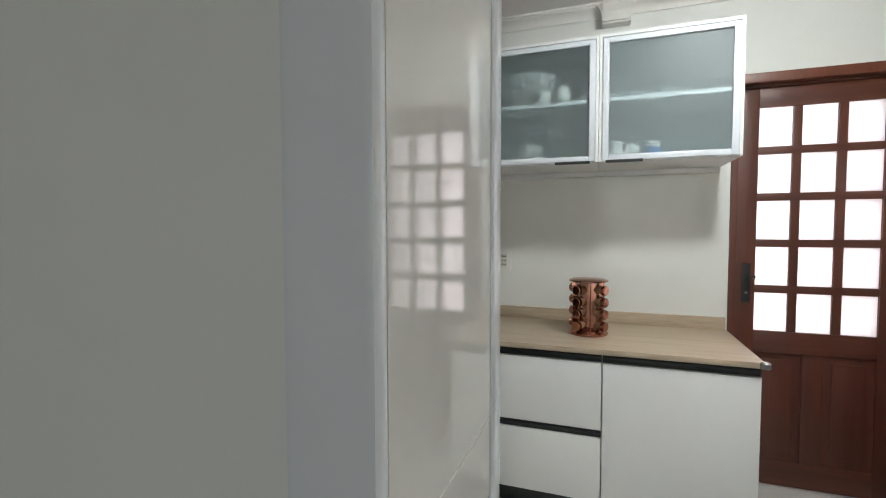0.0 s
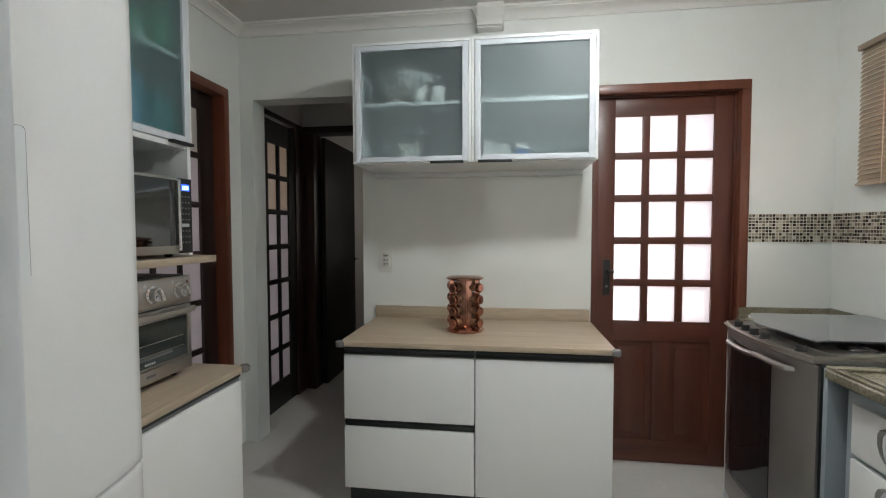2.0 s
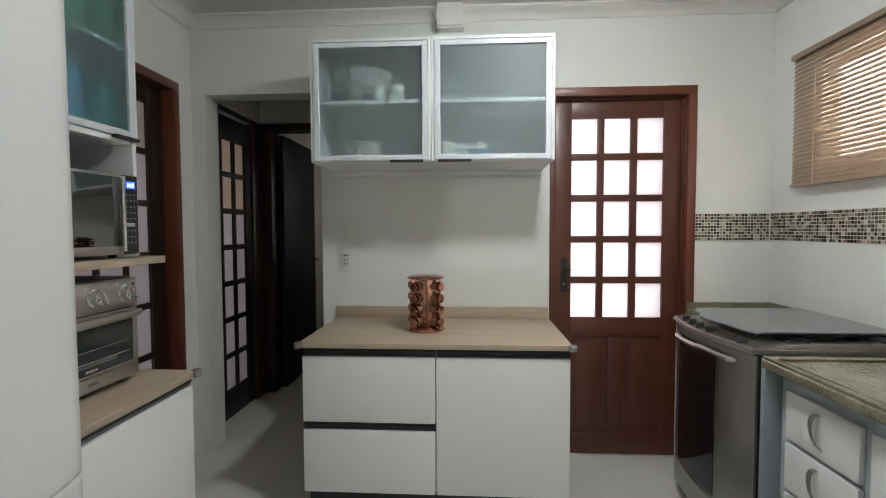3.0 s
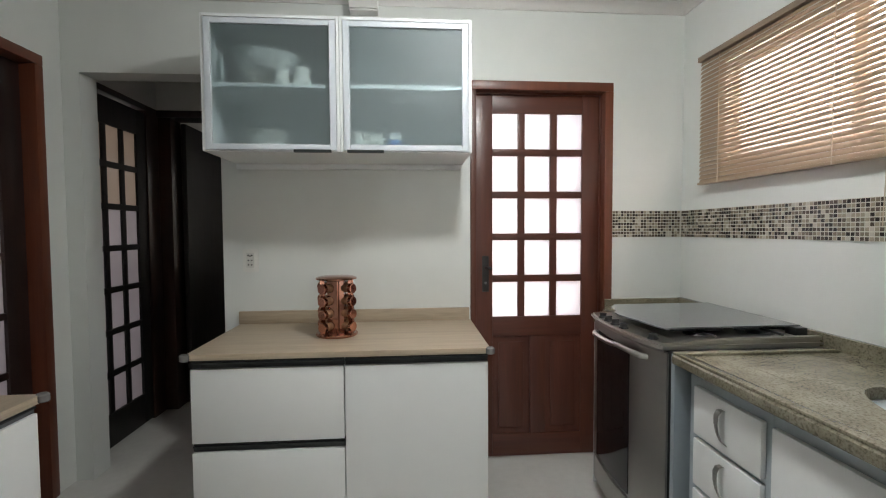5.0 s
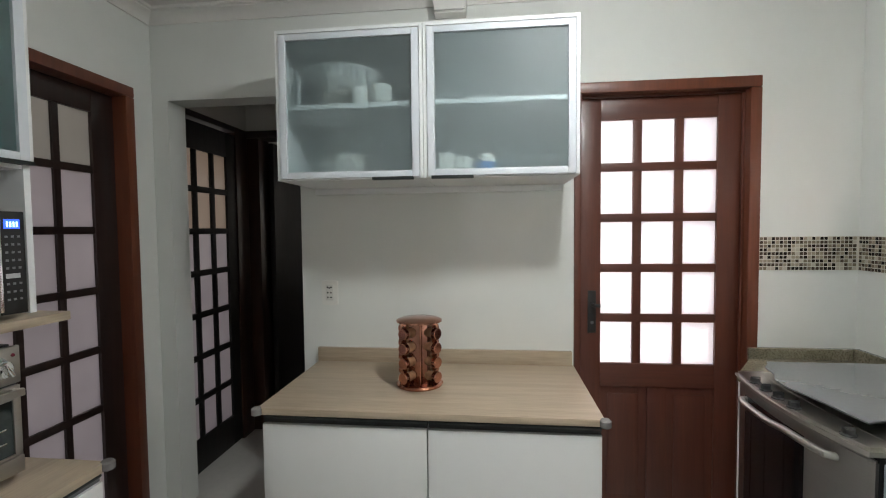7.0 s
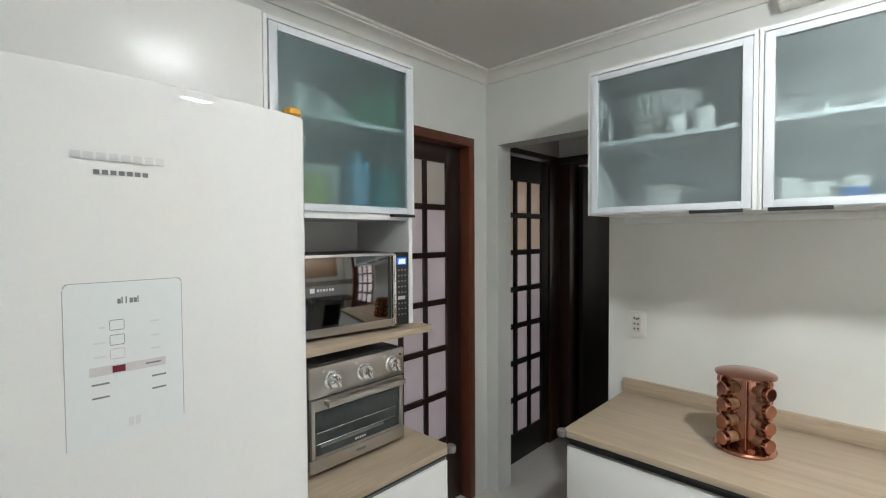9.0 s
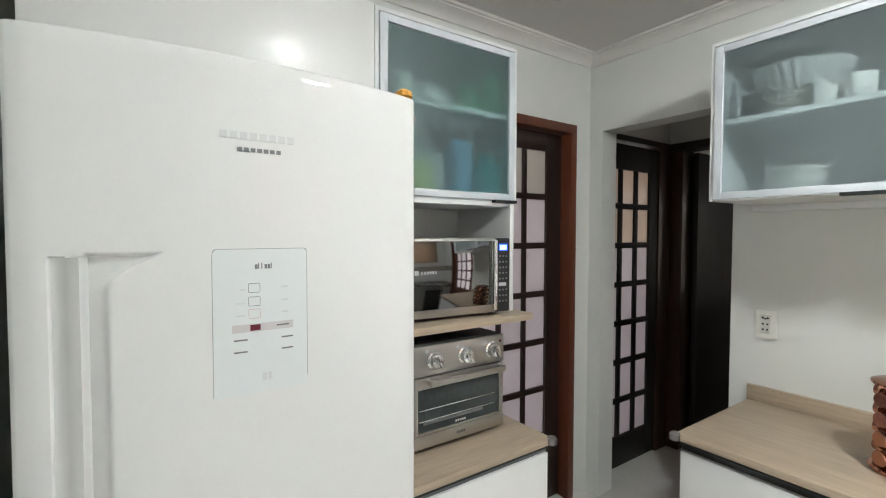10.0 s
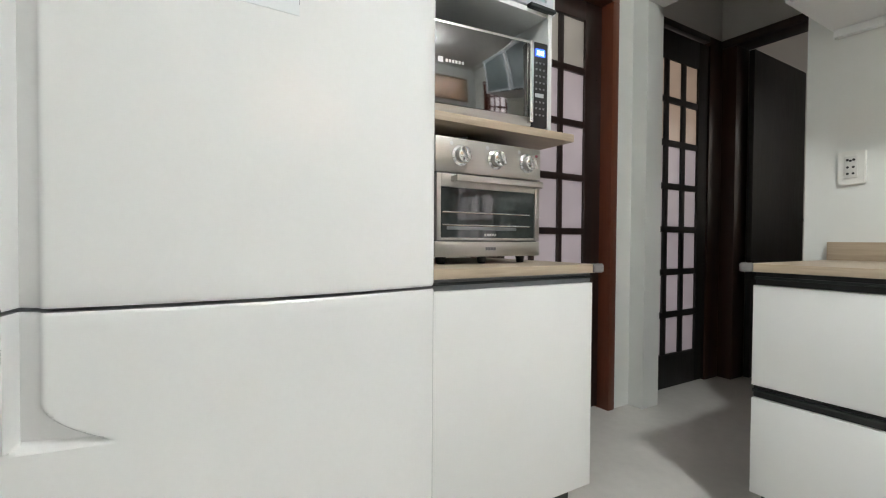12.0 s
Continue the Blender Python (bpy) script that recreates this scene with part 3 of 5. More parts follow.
# ---- wall cabinets with etched glass ----
def glass_cabinet(name, along, a0, a1, front, back, z0, z1, label, handle_at, shelf_z, sign):
    """A hung cabinet; along: 'x' or 'y' is the way its front runs; sign: +1 if the front looks to lower values of the other axis."""
    def bx(u0, u1, d0, d1, w0, w1, bev=0.0):
        lo, hi = (front + d0, front + d1) if sign > 0 else (front - d1, front - d0)
        return box(u0, u1, lo, hi, w0, w1, bev) if along == "x" else box(lo, hi, u0, u1, w0, w1, bev)
    deep = abs(back - front)
    mid = ((a0 + a1) / 2, (front + back) / 2) if along == "x" else ((front + back) / 2, (a0 + a1) / 2)
    c = thing(name, (*mid, z0), label, "wall cabinet")
    t = 0.013
    part("side_panel", bx(a0, a0 + t, 0.0, deep, z0, z1, 0.001), CARCASS, c)
    part("side_panel", bx(a1 - t, a1, 0.0, deep, z0, z1, 0.001), CARCASS, c)
    part("top_panel", bx(a0 + t, a1 - t, 0.0, deep, z1 - t, z1), CARCASS, c)
    part("bottom_panel", bx(a0 + t, a1 - t, 0.012, deep, z0, z0 + t), CARCASS, c)
    part("back_panel", bx(a0 + t, a1 - t, deep - 0.026, deep - 0.018, z0 + t, z1 - t), CARCASS, c)
    part("shelf", bx(a0 + t, a1 - t, 0.016, deep - 0.027, shelf_z - 0.009, shelf_z + 0.009), CARCASS, c)
    fw, g = 0.028, 0.002
    d = part("door", bx(a0 + t + g, a0 + t + g + fw, -0.006, 0.014, z0 + 0.006, z1 - t - 0.006, 0.0015), ALU, c)
    part("door_stile", bx(a1 - t - g - fw, a1 - t - g, -0.006, 0.014, z0 + 0.006, z1 - t - 0.006, 0.0015), ALU, d)
    part("door_rail", bx(a0 + t + g + fw, a1 - t - g - fw, -0.006, 0.014, z0 + 0.006, z0 + 0.006 + fw * 0.9, 0.0015), ALU, d)
    part("door_rail", bx(a0 + t + g + fw, a1 - t - g - fw, -0.006, 0.014, z1 - t - g - fw, z1 - t - 0.006, 0.0015), ALU, d)
    pane = part("pane", bx(a0 + t + g + fw - 0.004, a1 - t - g - fw + 0.004, 0.004, 0.008, z0 + fw, z1 - t - g - fw + 0.004), FROST if along == "x" else FROST_TEAL, d, "etched glass pane")
    pane.visible_shadow = False
    h0, h1 = handle_at
    part("handle", bx(h0, h1, -0.024, -0.002, z0 - 0.006, z0 + 0.0055, 0.001), DARK_ALU, d, "dark grey tab handle")
    return c


UZ0, UZ1, UF = 1.644, 2.232, 2.614
glass_cabinet("glass_cabinet", "x", -0.581, 0.007, UF, YB - 0.001, UZ0, UZ1, "white wall cabinet with crockery behind etched glass", (-0.19, -0.03), 1.935, 1)
glass_cabinet("glass_cabinet", "x", 0.009, 0.594, UF, YB - 0.001, UZ0, UZ1, "white wall cabinet with glassware behind etched glass", (0.04, 0.20), 1.935, 1)
solo("under_cabinet_rail", box(-0.575, 0.585, YB - 0.03, YB - 0.001, UZ0 - 0.028, UZ0 - 0.001, 0.002), CARCASS, "white hanging rail under the wall cabinets", "rail")


def mug(x, y, z, r, h, mat, label, group="", handle=True, band=None):
    m = thing("mug", (x, y, z), label, "mug", group)
    part("cup", lathe(x, y, z, [(r * 0.8, 0), (r, 0.006), (r, h), (r * 0.92, h), (r * 0.9, 0.01)], 20), mat, m)
    if handle:
        part("handle", tube([(x + r - 0.003, y, z + h * 0.8), (x + r + 0.022, y, z + h * 0.78), (x + r + 0.028, y, z + h * 0.5), (x + r + 0.018, y, z + h * 0.22), (x + r - 0.003, y, z + h * 0.2)], 0.005, 8), mat, m)
    if band:
        part("print", lathe(x, y, z + h * 0.15, [(r + 0.0006, 0), (r + 0.0006, h * 0.45)], 20), band, m)
    return m


def drinking_glass(x, y, z, r, h, label="clear drinking glass", stem=False):
    p = [(r * 0.7, 0), (r * 0.75, 0.004), (r, h), (r * 0.9, h), (r * 0.62, 0.01)]
    if stem:
        p = [(r * 0.8, 0), (r * 0.8, 0.003), (0.004, 0.008), (0.004, h * 0.42), (r * 0.8, h * 0.55), (r, h * 0.75), (r * 0.85, h), (r * 0.8, h), (r * 0.9, h * 0.75), (0.004, h * 0.5)]
    return solo("wine_glass" if stem else "drinking_glass", lathe(x, y, z, p, 18), GLASSWARE, label, "glass", "glasses in the cabinet")


sh, fl = 1.9442, UZ0 + 0.0135
lay(dy=0.062)
# fluted pan on a plate stack
bm = bmesh.new()
rings = []
for r, h in ((0.108, 0.0), (0.112, 0.004), (0.147, 0.082), (0.158, 0.085), (0.144, 0.080), (0.106, 0.010)):
    ring = []
    for i in range(112):
        a = 2 * math.pi * i / 112
        rr = r * (1 + 0.026 * (1 if (i // 2) % 2 else -1))
        ring.append(bm.verts.new((-0.350 + rr * math.cos(a), 2.72 + rr * math.sin(a), sh + 0.0808 + h)))
    rings.append(ring)
for a, b in zip(rings, rings[1:]):
    for i in range(112):
        bm.faces.new((a[i], a[(i + 1) % 112], b[(i + 1) % 112], b[i]))
bm.faces.new(rings[0][::-1])
bm.faces.new(rings[-1])
bmesh.ops.recalc_face_normals(bm, faces=bm.faces)
solo("fluted_pan", bm, TIN, "fluted silver baking pan on a stack of plates", "baking pan")
for k in range(6):
    solo("plate", lathe(-0.365, 2.70, sh + k * 0.0134, [(0.05, 0), (0.055, 0.002), (0.088, 0.011), (0.088, 0.0132), (0.05, 0.005)], 32), PORCELAIN, "white porcelain plate in a stack", "plate", "plates in the cabinet")
mug(-0.255, 2.60, sh, 0.036, 0.062, PORCELAIN, "small white porcelain cup on the shelf", handle=False)
mug(-0.165, 2.605, sh, 0.040, 0.072, PORCELAIN, "white porcelain cup on the shelf", handle=False)
solo("salt_bottle", lathe(-0.515, 2.60, sh, [(0.018, 0), (0.02, 0.005), (0.02, 0.09), (0.010, 0.115), (0.010, 0.135)], 16), GLASSWARE, "small clear glass bottle on the shelf", "bottle")
solo("bowl", lathe(-0.36, 2.72, fl, [(0.05, 0), (0.055, 0.004), (0.10, 0.075), (0.096, 0.075), (0.05, 0.010)], 32), PORCELAIN, "white porcelain bowl on the cabinet floor", "bowl")
solo("bowl", lathe(-0.36, 2.72, fl + 0.025, [(0.05, 0), (0.055, 0.004), (0.105, 0.075), (0.10, 0.075), (0.05, 0.010)], 32), PORCELAIN, "white porcelain bowl nested in another", "bowl")
for i, (x, y, h, s) in enumerate(((0.10, 2.63, 0.15, 1), (0.19, 2.66, 0.15, 1), (0.14, 2.80, 0.14, 1), (0.31, 2.64, 0.17, 1), (0.26, 2.82, 0.12, 0), (0.42, 2.63, 0.13, 0), (0.49, 2.70, 0.12, 0), (0.52, 2.62, 0.12, 0), (0.37, 2.80, 0.13, 0))):
    drinking_glass(x, y, sh, 0.030, h, "clear stemmed wine glass on the shelf" if s else "clear drinking glass on the shelf", bool(s))
mug(0.085, 2.615, fl, 0.036, 0.085, PORCELAIN, "white porcelain mug beside a printed one", handle=False)
mug(0.155, 2.620, fl, 0.036, 0.070, PORCELAIN, "white mug with a looped handle")
mug(0.245, 2.615, fl, 0.036, 0.080, PORCELAIN, "white mug with a blue print", handle=False, band=BLUE)
for x, y, h in ((0.31, 2.66, 0.12), (0.36, 2.72, 0.10), (0.42, 2.66, 0.09)):
    drinking_glass(x, y, fl, 0.028, h, "clear tumbler on the cabinet floor")
drinking_glass(0.52, 2.63, fl, 0.034, 0.10, "small stemmed dessert glass on the cabinet floor", True)

lay()

# ---- spice carousel ----
SX, SY = -0.031, 2.692
rack = thing("spice_carousel", (SX, SY, WZ), "round copper spice carousel with sixteen lidded jars", "spice rack")
part("base", lathe(SX, SY, WZ, [(0.084, 0), (0.093, 0.003), (0.096, 0.010), (0.090, 0.016), (0.05, 0.018)], 36), COPPER, rack)
part("tower", box(SX - 0.038, SX + 0.038, SY - 0.038, SY + 0.038, WZ + 0.018, WZ + 0.262, 0.004), COPPER_SHADED, rack)
part("lid_plate", lathe(SX, SY, WZ + 0.262, [(0.086, 0), (0.093, 0.002), (0.093, 0.008), (0.080, 0.013), (0.03, 0.017)], 36), COPPER, rack)
for q in range(4):
    ang = 45 + q * 90 + 12
    dirv = Vector((math.cos(radians(ang)), math.sin(radians(ang)), 0))
    wing = box(-0.012, 0.012, -0.002, 0.002, 0, 0.242, 0.001)
    wing.transform(Matrix.Translation((SX, SY, WZ + 0.019)) @ pose(0, 0, 0, 0, 0, ang + 45) @ Matrix.Translation((0.064, 0, 0)))
    part("panel", wing, COPPER, rack)
    for k in range(4):
        zc = WZ + 0.050 + k * 0.058
        m = Matrix.Translation((SX, SY, zc)) @ pose(0, 0, 0, 0, 0, ang)
        jar = lathe(0.040, 0, 0, [(0.018, 0), (0.020, 0.004), (0.020, 0.036), (0.016, 0.040)], 16, axis="x")
        jar.transform(m)
        j = part("jar", jar, SPICE, rack)
        lid = lathe(0.080, 0, 0, [(0.0215, 0), (0.023, 0.002), (0.023, 0.018), (0.020, 0.021)], 20, axis="x")
        lid.transform(m)
        part("lid", lid, COPPER, j, "round copper jar lid")

# outlet on the back wall
lay(dx=0.021, dz=-0.006)
out = thing("wall_outlet", (-0.541, YB, 1.14), "white wall outlet plate with two sockets", "outlet")
plate_side = [(-0.582 + 0.080 * i / 8, 1.090 - 0.006 * math.sin(math.pi * i / 8)) for i in range(9)]
plate_side += [(-0.502 - 0.080 * i / 8, 1.204 + 0.004 * math.sin(math.pi * i / 8)) for i in range(9)]
part("plate", prism(plate_side, YB - 0.011, YB, "y", 0.003), PLASTIC, out)
soc = part("socket", box(-0.562, -0.524, YB - 0.0150, YB - 0.011, 1.110, 1.188, 0.002), surface("socket_white", (0.66, 0.65, 0.61), 0.4), out)
for dx, dz, r in ((-0.009, 1.174, 0.0046), (0.0, 1.171, 0.0040), (0.009, 1.174, 0.0046), (-0.008, 1.148, 0.0042), (0.008, 1.148, 0.0042), (-0.008, 1.125, 0.0042), (0.008, 1.125, 0.0042)):
    part("hole", lathe(-0.543 + dx, YB - 0.0156, dz, [(r, 0), (r, 0.001)], 10, axis="y"), SHADOW_GAP, soc)

# ---- fridge ----
lay(0.080, 0.143, 0.0417, 1.0, 0.911, 0.9237)
FY0, FY1, FTOP = 0.552, 1.343, 1.946
FX = -0.749


def bulge(y):
    u = (y - FY0) / (FY1 - FY0) * 2 - 1
    return FX + 0.043 * (1 - u * u) - 0.010 * max(0.0, (abs(u) - 0.955) / 0.045) ** 2


def smooth(a, b, v):
    t = min(1.0, max(0.0, (v - a) / (b - a)))
    return t * t * (3 - 2 * t)


def groove(y, z):
    """The finger scoop beside the handle bar, with a tongue at its two ends."""
    if not 0.600 < z < 1.568:
        return 0.0
    end = min(z - 0.600, 1.568 - z)
    reach = 0.693 + 0.092 * (1 - min(1.0, end / 0.07)) ** 2
    left = smooth(0.654, 0.659, y)
    floor = 0.024 - 0.016 * min(1.0, max(0.0, (y - 0.660) / (reach - 0.660)))
    return floor * left * (1 - smooth(reach - 0.012, reach, y)) * smooth(0, 0.010, end)


def fridge_door(z0, z1, edge):
    ys = [FY0 + (FY1 - FY0) * i / 20 for i in range(21)] + [0.600, 0.605, 0.607, 0.609, 0.612, 0.62, 0.63, 0.64] + [0.650 + 0.0033 * i for i in range(15)] + [0.702 + 0.003 * i for i in range(32)] + [FY0 + 0.004, FY0 + 0.009, FY1 - 0.004, FY1 - 0.009]
    ys = sorted(set(round(v, 4) for v in ys))
    zs = [z0, z0 + edge * 0.3, z0 + edge] + [z0 + edge + (z1 - z0 - 2 * edge) * i / 46 for i in range(1, 46)] + [z1 - edge, z1 - edge * 0.3, z1]
    for c in (0.600, 1.568):
        zs += [c + 0.002 * i for i in range(-36, 37) if z0 + edge < c + 0.002 * i < z1 - edge]
    zs = sorted(set(round(v, 4) for v in zs))
    bm = bmesh.new()
    grid = []
    for z in zs:
        e = max(0.0, edge - min(z - z0, z1 - z)) / edge
        bar = 0.006 if 0.606 < z < 1.562 else 0.0
        grid.append([bm.verts.new((bulge(y) - 0.6 * edge * e * e - groove(y, z) + (bar * 1.6 * (-1 + 2.6 * smooth(0.612, 0.650, y)) * smooth(0.606, 0.609, y) * (1 - smooth(0.650, 0.655, y))), y, z)) for y in ys])
    back = [[bm.verts.new((FX - 0.045, y, z)) for y in (FY0, FY1)] for z in (z0, z1)]
    for a, b in zip(grid, grid[1:]):
        for i in range(len(ys) - 1):
            bm.faces.new((a[i], a[i + 1], b[i + 1], b[i]))
    bm.faces.new([g[0] for g in grid][::-1] + [back[0][0], back[1][0]])
    bm.faces.new([g[-1] for g in grid] + [back[1][1], back[0][1]])
    bm.faces.new(list(grid[0]) + [back[0][1], back[0][0]])
    bm.faces.new(list(grid[-1])[::-1] + [back[1][0], back[1][1]])
    bm.faces.new((back[0][0], back[0][1], back[1][1], back[1][0]))
    bmesh.ops.recalc_face_normals(bm, faces=bm.faces)
    return bm


fridge = thing("fridge", (-1.07, (FY0 + FY1) / 2, 0), "tall white two door fridge with a bowed front and grip scoop", "fridge")
part("body", box(-1.40, FX - 0.048, FY0 + 0.004, FY1 - 0.004, 0.03, 1.935, 0.008), FRIDGE, fridge)
part("gasket", box(FX - 0.047, FX - 0.0455, FY0 + 0.012, FY1 - 0.012, 0.05, 1.93), GREY_ALU, fridge)
part("upper_door", fridge_door(0.799, FTOP, 0.006), FRIDGE, fridge)
lower = part("lower_door", fridge_door(0.05, 0.793, 0.006), FRIDGE, fridge)
part("gap_strip", box(FX - 0.04, FX - 0.012, FY0 + 0.01, FY1 - 0.004, 0.7925, 0.7995), GREY_ALU, fridge)
part("foot_grille", box(-1.38, FX - 0.05, FY0 + 0.02, FY1 - 0.02, -0.045, 0.03), BLACK, fridge)


def decal(name, y0, y1, z0, z1, mat, parent, lift=0.0006, label="", n=6):
    """A thin printed patch laid on the bowed front."""
    bm = bmesh.new()
    rows_ = []
    for z in (z0, z1):
        rows_.append([[bm.verts.new((bulge(y0 + (y1 - y0) * i / n) + d, y0 + (y1 - y0) * i / n, z)) for i in range(n + 1)] for d in (0.0, lift)])
    for i in range(n):
        for (a, b) in ((rows_[0][1], rows_[1][1]), (rows_[1][1], rows_[1][0]), (rows_[0][0], rows_[0][1])):
            bm.faces.new((a[i], a[i + 1], b[i + 1], b[i]))
    bmesh.ops.recalc_face_normals(bm, faces=bm.faces)
    return part(name, bm, mat, parent, label)


PANEL = surface("panel_film", (0.74, 0.77, 0.78), 0.10, vary=0.01, relief=0)
panel = decal("control_panel", 0.852, 1.037, 1.279, 1.570, PANEL, fridge, 0.0008, "pale glossy control panel", 10)
EDGE = surface("panel_edge", (0.36, 0.37, 0.38), 0.3, vary=0.05)
decal("panel_edge", 0.862, 1.028, 1.5697, 1.5710, EDGE, panel, 0.0012)
for yc, sgn in ((0.862, -1), (1.028, 1)):
    for i in range(4):
        a0, a1 = math.pi / 2 * i / 4, math.pi / 2 * (i + 1) / 4
        q0, q1 = sorted((yc + sgn * 0.0096 * math.sin(a0), yc + sgn * 0.0096 * math.sin(a1)))
        decal("panel_edge", q0, q1, 1.5605 + 0.0100 * math.cos(a1) - 0.0004, 1.5605 + 0.0100 * math.cos(a0) + 0.0004, EDGE, panel, 0.0012, n=1)
decal("panel_edge", 0.8512, 0.8526, 1.282, 1.560, EDGE, panel, 0.0012, n=1)
decal("panel_edge", 1.0364, 1.0378, 1.298, 1.560, EDGE, panel, 0.0012, n=1)
for z in (1.492, 1.465, 1.440):
    mt = GREY_PRINT if z > 1.45 else surface("pink_print", (0.60, 0.42, 0.42), 0.4)
    for a, b, c, d in ((0.918, 0.939, z + 0.0085, z + 0.0095), (0.918, 0.939, z - 0.0095, z - 0.0085), (0.917, 0.918, z - 0.008, z + 0.008), (0.939, 0.940, z - 0.008, z + 0.008)):
        decal("button_outline", a, b, c, d, mt, panel, 0.0014, n=2)
    decal("caption", 0.893 + (0.008 if z == 1.492 else 0), 0.911, z - 0.004, z - 0.001, PALE_PRINT, panel, 0.0014, n=2)
    decal("caption", 0.982, 0.996, z - 0.002, z + 0.001, PALE_PRINT, panel, 0.0014, n=2)
decal("status_bar", 0.886, 1.006, 1.404, 1.420, surface("grey_bar", (0.60, 0.57, 0.58), 0.3), panel, 0.0013)
decal("status_light", 0.920, 0.940, 1.406, 1.418, RED_PRINT, panel, 0.0016, "dark red status light", 2)
decal("caption", 0.972, 0.998, 1.411, 1.414, GREY_PRINT, panel, 0.0017, n=2)
for z in (1.389, 1.365):
    decal("caption", 0.889, 0.915, z - 0.0015, z + 0.0015, GREY_PRINT, panel, 0.0014, n=2)
    decal("caption", 0.982, 1.006, z - 0.004, z - 0.001, GREY_PRINT, panel, 0.0014, n=2)
for i, (w, h) in enumerate(((0.0055, 0.009), (0.0022, 0.012), (0.0022, 0.012), (0.0055, 0.009), (0.0055, 0.009), (0.0018, 0.012))):
    decal("mark", 0.930 + i * 0.0063, 0.930 + i * 0.0063 + w, 1.530, 1.530 + h, GREY_PRINT, panel, 0.0014, n=1)
for a in (0.943, 0.954):
    decal("mark", a, a + 0.008, 1.302, 1.318, PALE_PRINT, panel, 0.0014, n=2)
for i in range(8):
    decal("emblem", 0.868 + i * 0.0185, 0.868 + i * 0.0185 + 0.014, 1.786, 1.800, PALE_PRINT, fridge, 0.0020, "silver raised emblem", 2)
for i in range(7):
    decal("emblem", 0.900 + i * 0.0125, 0.900 + i * 0.0125 + 0.009, 1.762, 1.770, GREY_PRINT, fridge, 0.0015, "grey raised emblem", 2)

solo("wrapper", lathe(-0.775, 1.322, 1.9465, [(0.012, 0), (0.024, 0.008), (0.021, 0.020), (0.008, 0.028)], 9), ORANGE, "crumpled orange wrapper on top of the fridge", "wrapper")
bm = prism([(1.330, 1.9465), (1.352, 1.9465), (1.372, 1.905), (1.362, 1.90), (1.350, 1.94)], -0.83, -0.79, "x")
solo("plastic_bag", bm, PLASTIC, "thin white plastic bag hanging off the fridge top", "bag")

# ---- left column ----
lay(0.038, 0.022, 0.0249, 1.0, 1.0, 0.957)
CX = -1.075
ofc = thing("over_fridge_cabinet", (-1.25, 0.95, 1.99), "white lacquered lift door cabinet over the fridge", "wall cabinet")
part("body", box(XL - 0.030, CX - 0.020, YF + 0.02, 1.418, 1.99, 2.314, 0.001), CARCASS, ofc)
part("door", box(CX - 0.019, CX, YF + 0.022, 1.418, 1.992, 2.312, 0.0015), LACQUER, ofc)
LZ0, LZ1, LY0, LY1 = 1.690, 2.307, 1.420, 2.028
glass_cabinet("glass_cabinet", "y", LY0, LY1, CX, XL + 0.001, LZ0, LZ1, "white wall cabinet with colourful packs behind etched glass", (1.90, 2.01), 2.03, -1)
def pack(name, x, y, z, r, h, mat, label, category):
    return solo(name, lathe(x, y, z, [(r * 0.9, 0), (r, 0.005), (r, h * 0.85), (r * 0.7, h * 0.93), (r * 0.6, h)], 20), mat, label, category)


pack("storage_jar", -1.15, 1.56, 2.039, 0.045, 0.10, PORCELAIN, "white storage jar on the cabinet shelf", "jar")
pack("storage_jar", -1.13, 1.66, 2.039, 0.04, 0.075, PORCELAIN, "short white storage jar on the cabinet shelf", "jar")
pack("green_bottle", -1.125, 1.93, 2.039, 0.035, 0.17, GREEN, "green plastic bottle on the cabinet shelf", "bottle")
pack("green_tub", -1.16, 1.84, 2.039, 0.05, 0.12, GREEN, "green plastic tub on the cabinet shelf", "tub")
pack("teal_tub", -1.15, 1.93, LZ0 + 0.0165, 0.06, 0.17, TEAL, "teal plastic tub on the cabinet floor", "tub")
pack("blue_tub", -1.15, 1.80, LZ0 + 0.0165, 0.055, 0.22, surface("pale_blue_pack", (0.16, 0.38, 0.58), 0.45), "pale blue tub on the cabinet floor", "tub")
pack("yellow_pack", -1.16, 1.62, LZ0 + 0.0165, 0.06, 0.13, YELLOW, "yellow green pack on the cabinet floor", "pack")

SHZ = 1.250
niche = thing("microwave_niche", (-1.25, 1.70, SHZ), "white open niche around the microwave", "niche")
part("side_panel", box(XL + 0.002, -1.068, 1.990, 2.009, SHZ, LZ0 - 0.001, 0.001), CARCASS, niche)
part("side_panel", box(XL + 0.002, -1.068, 1.428, 1.446, SHZ, LZ0 - 0.001, 0.001), CARCASS, niche)
part("back_panel", box(XL + 0.016, XL + 0.024, 1.446, 1.990, SHZ, LZ0 - 0.001), CARCASS, niche)
part("top_panel", box(XL + 0.024, -1.072, 1.446, 1.990, LZ0 - 0.018, LZ0 - 0.001), CARCASS, niche)
solo("shelf_board", box(XL + 0.002, -0.985, 1.428, 2.032, SHZ - 0.026, SHZ, 0.002), OAK_Y, "pale oak shelf board under the microwave", "shelf")

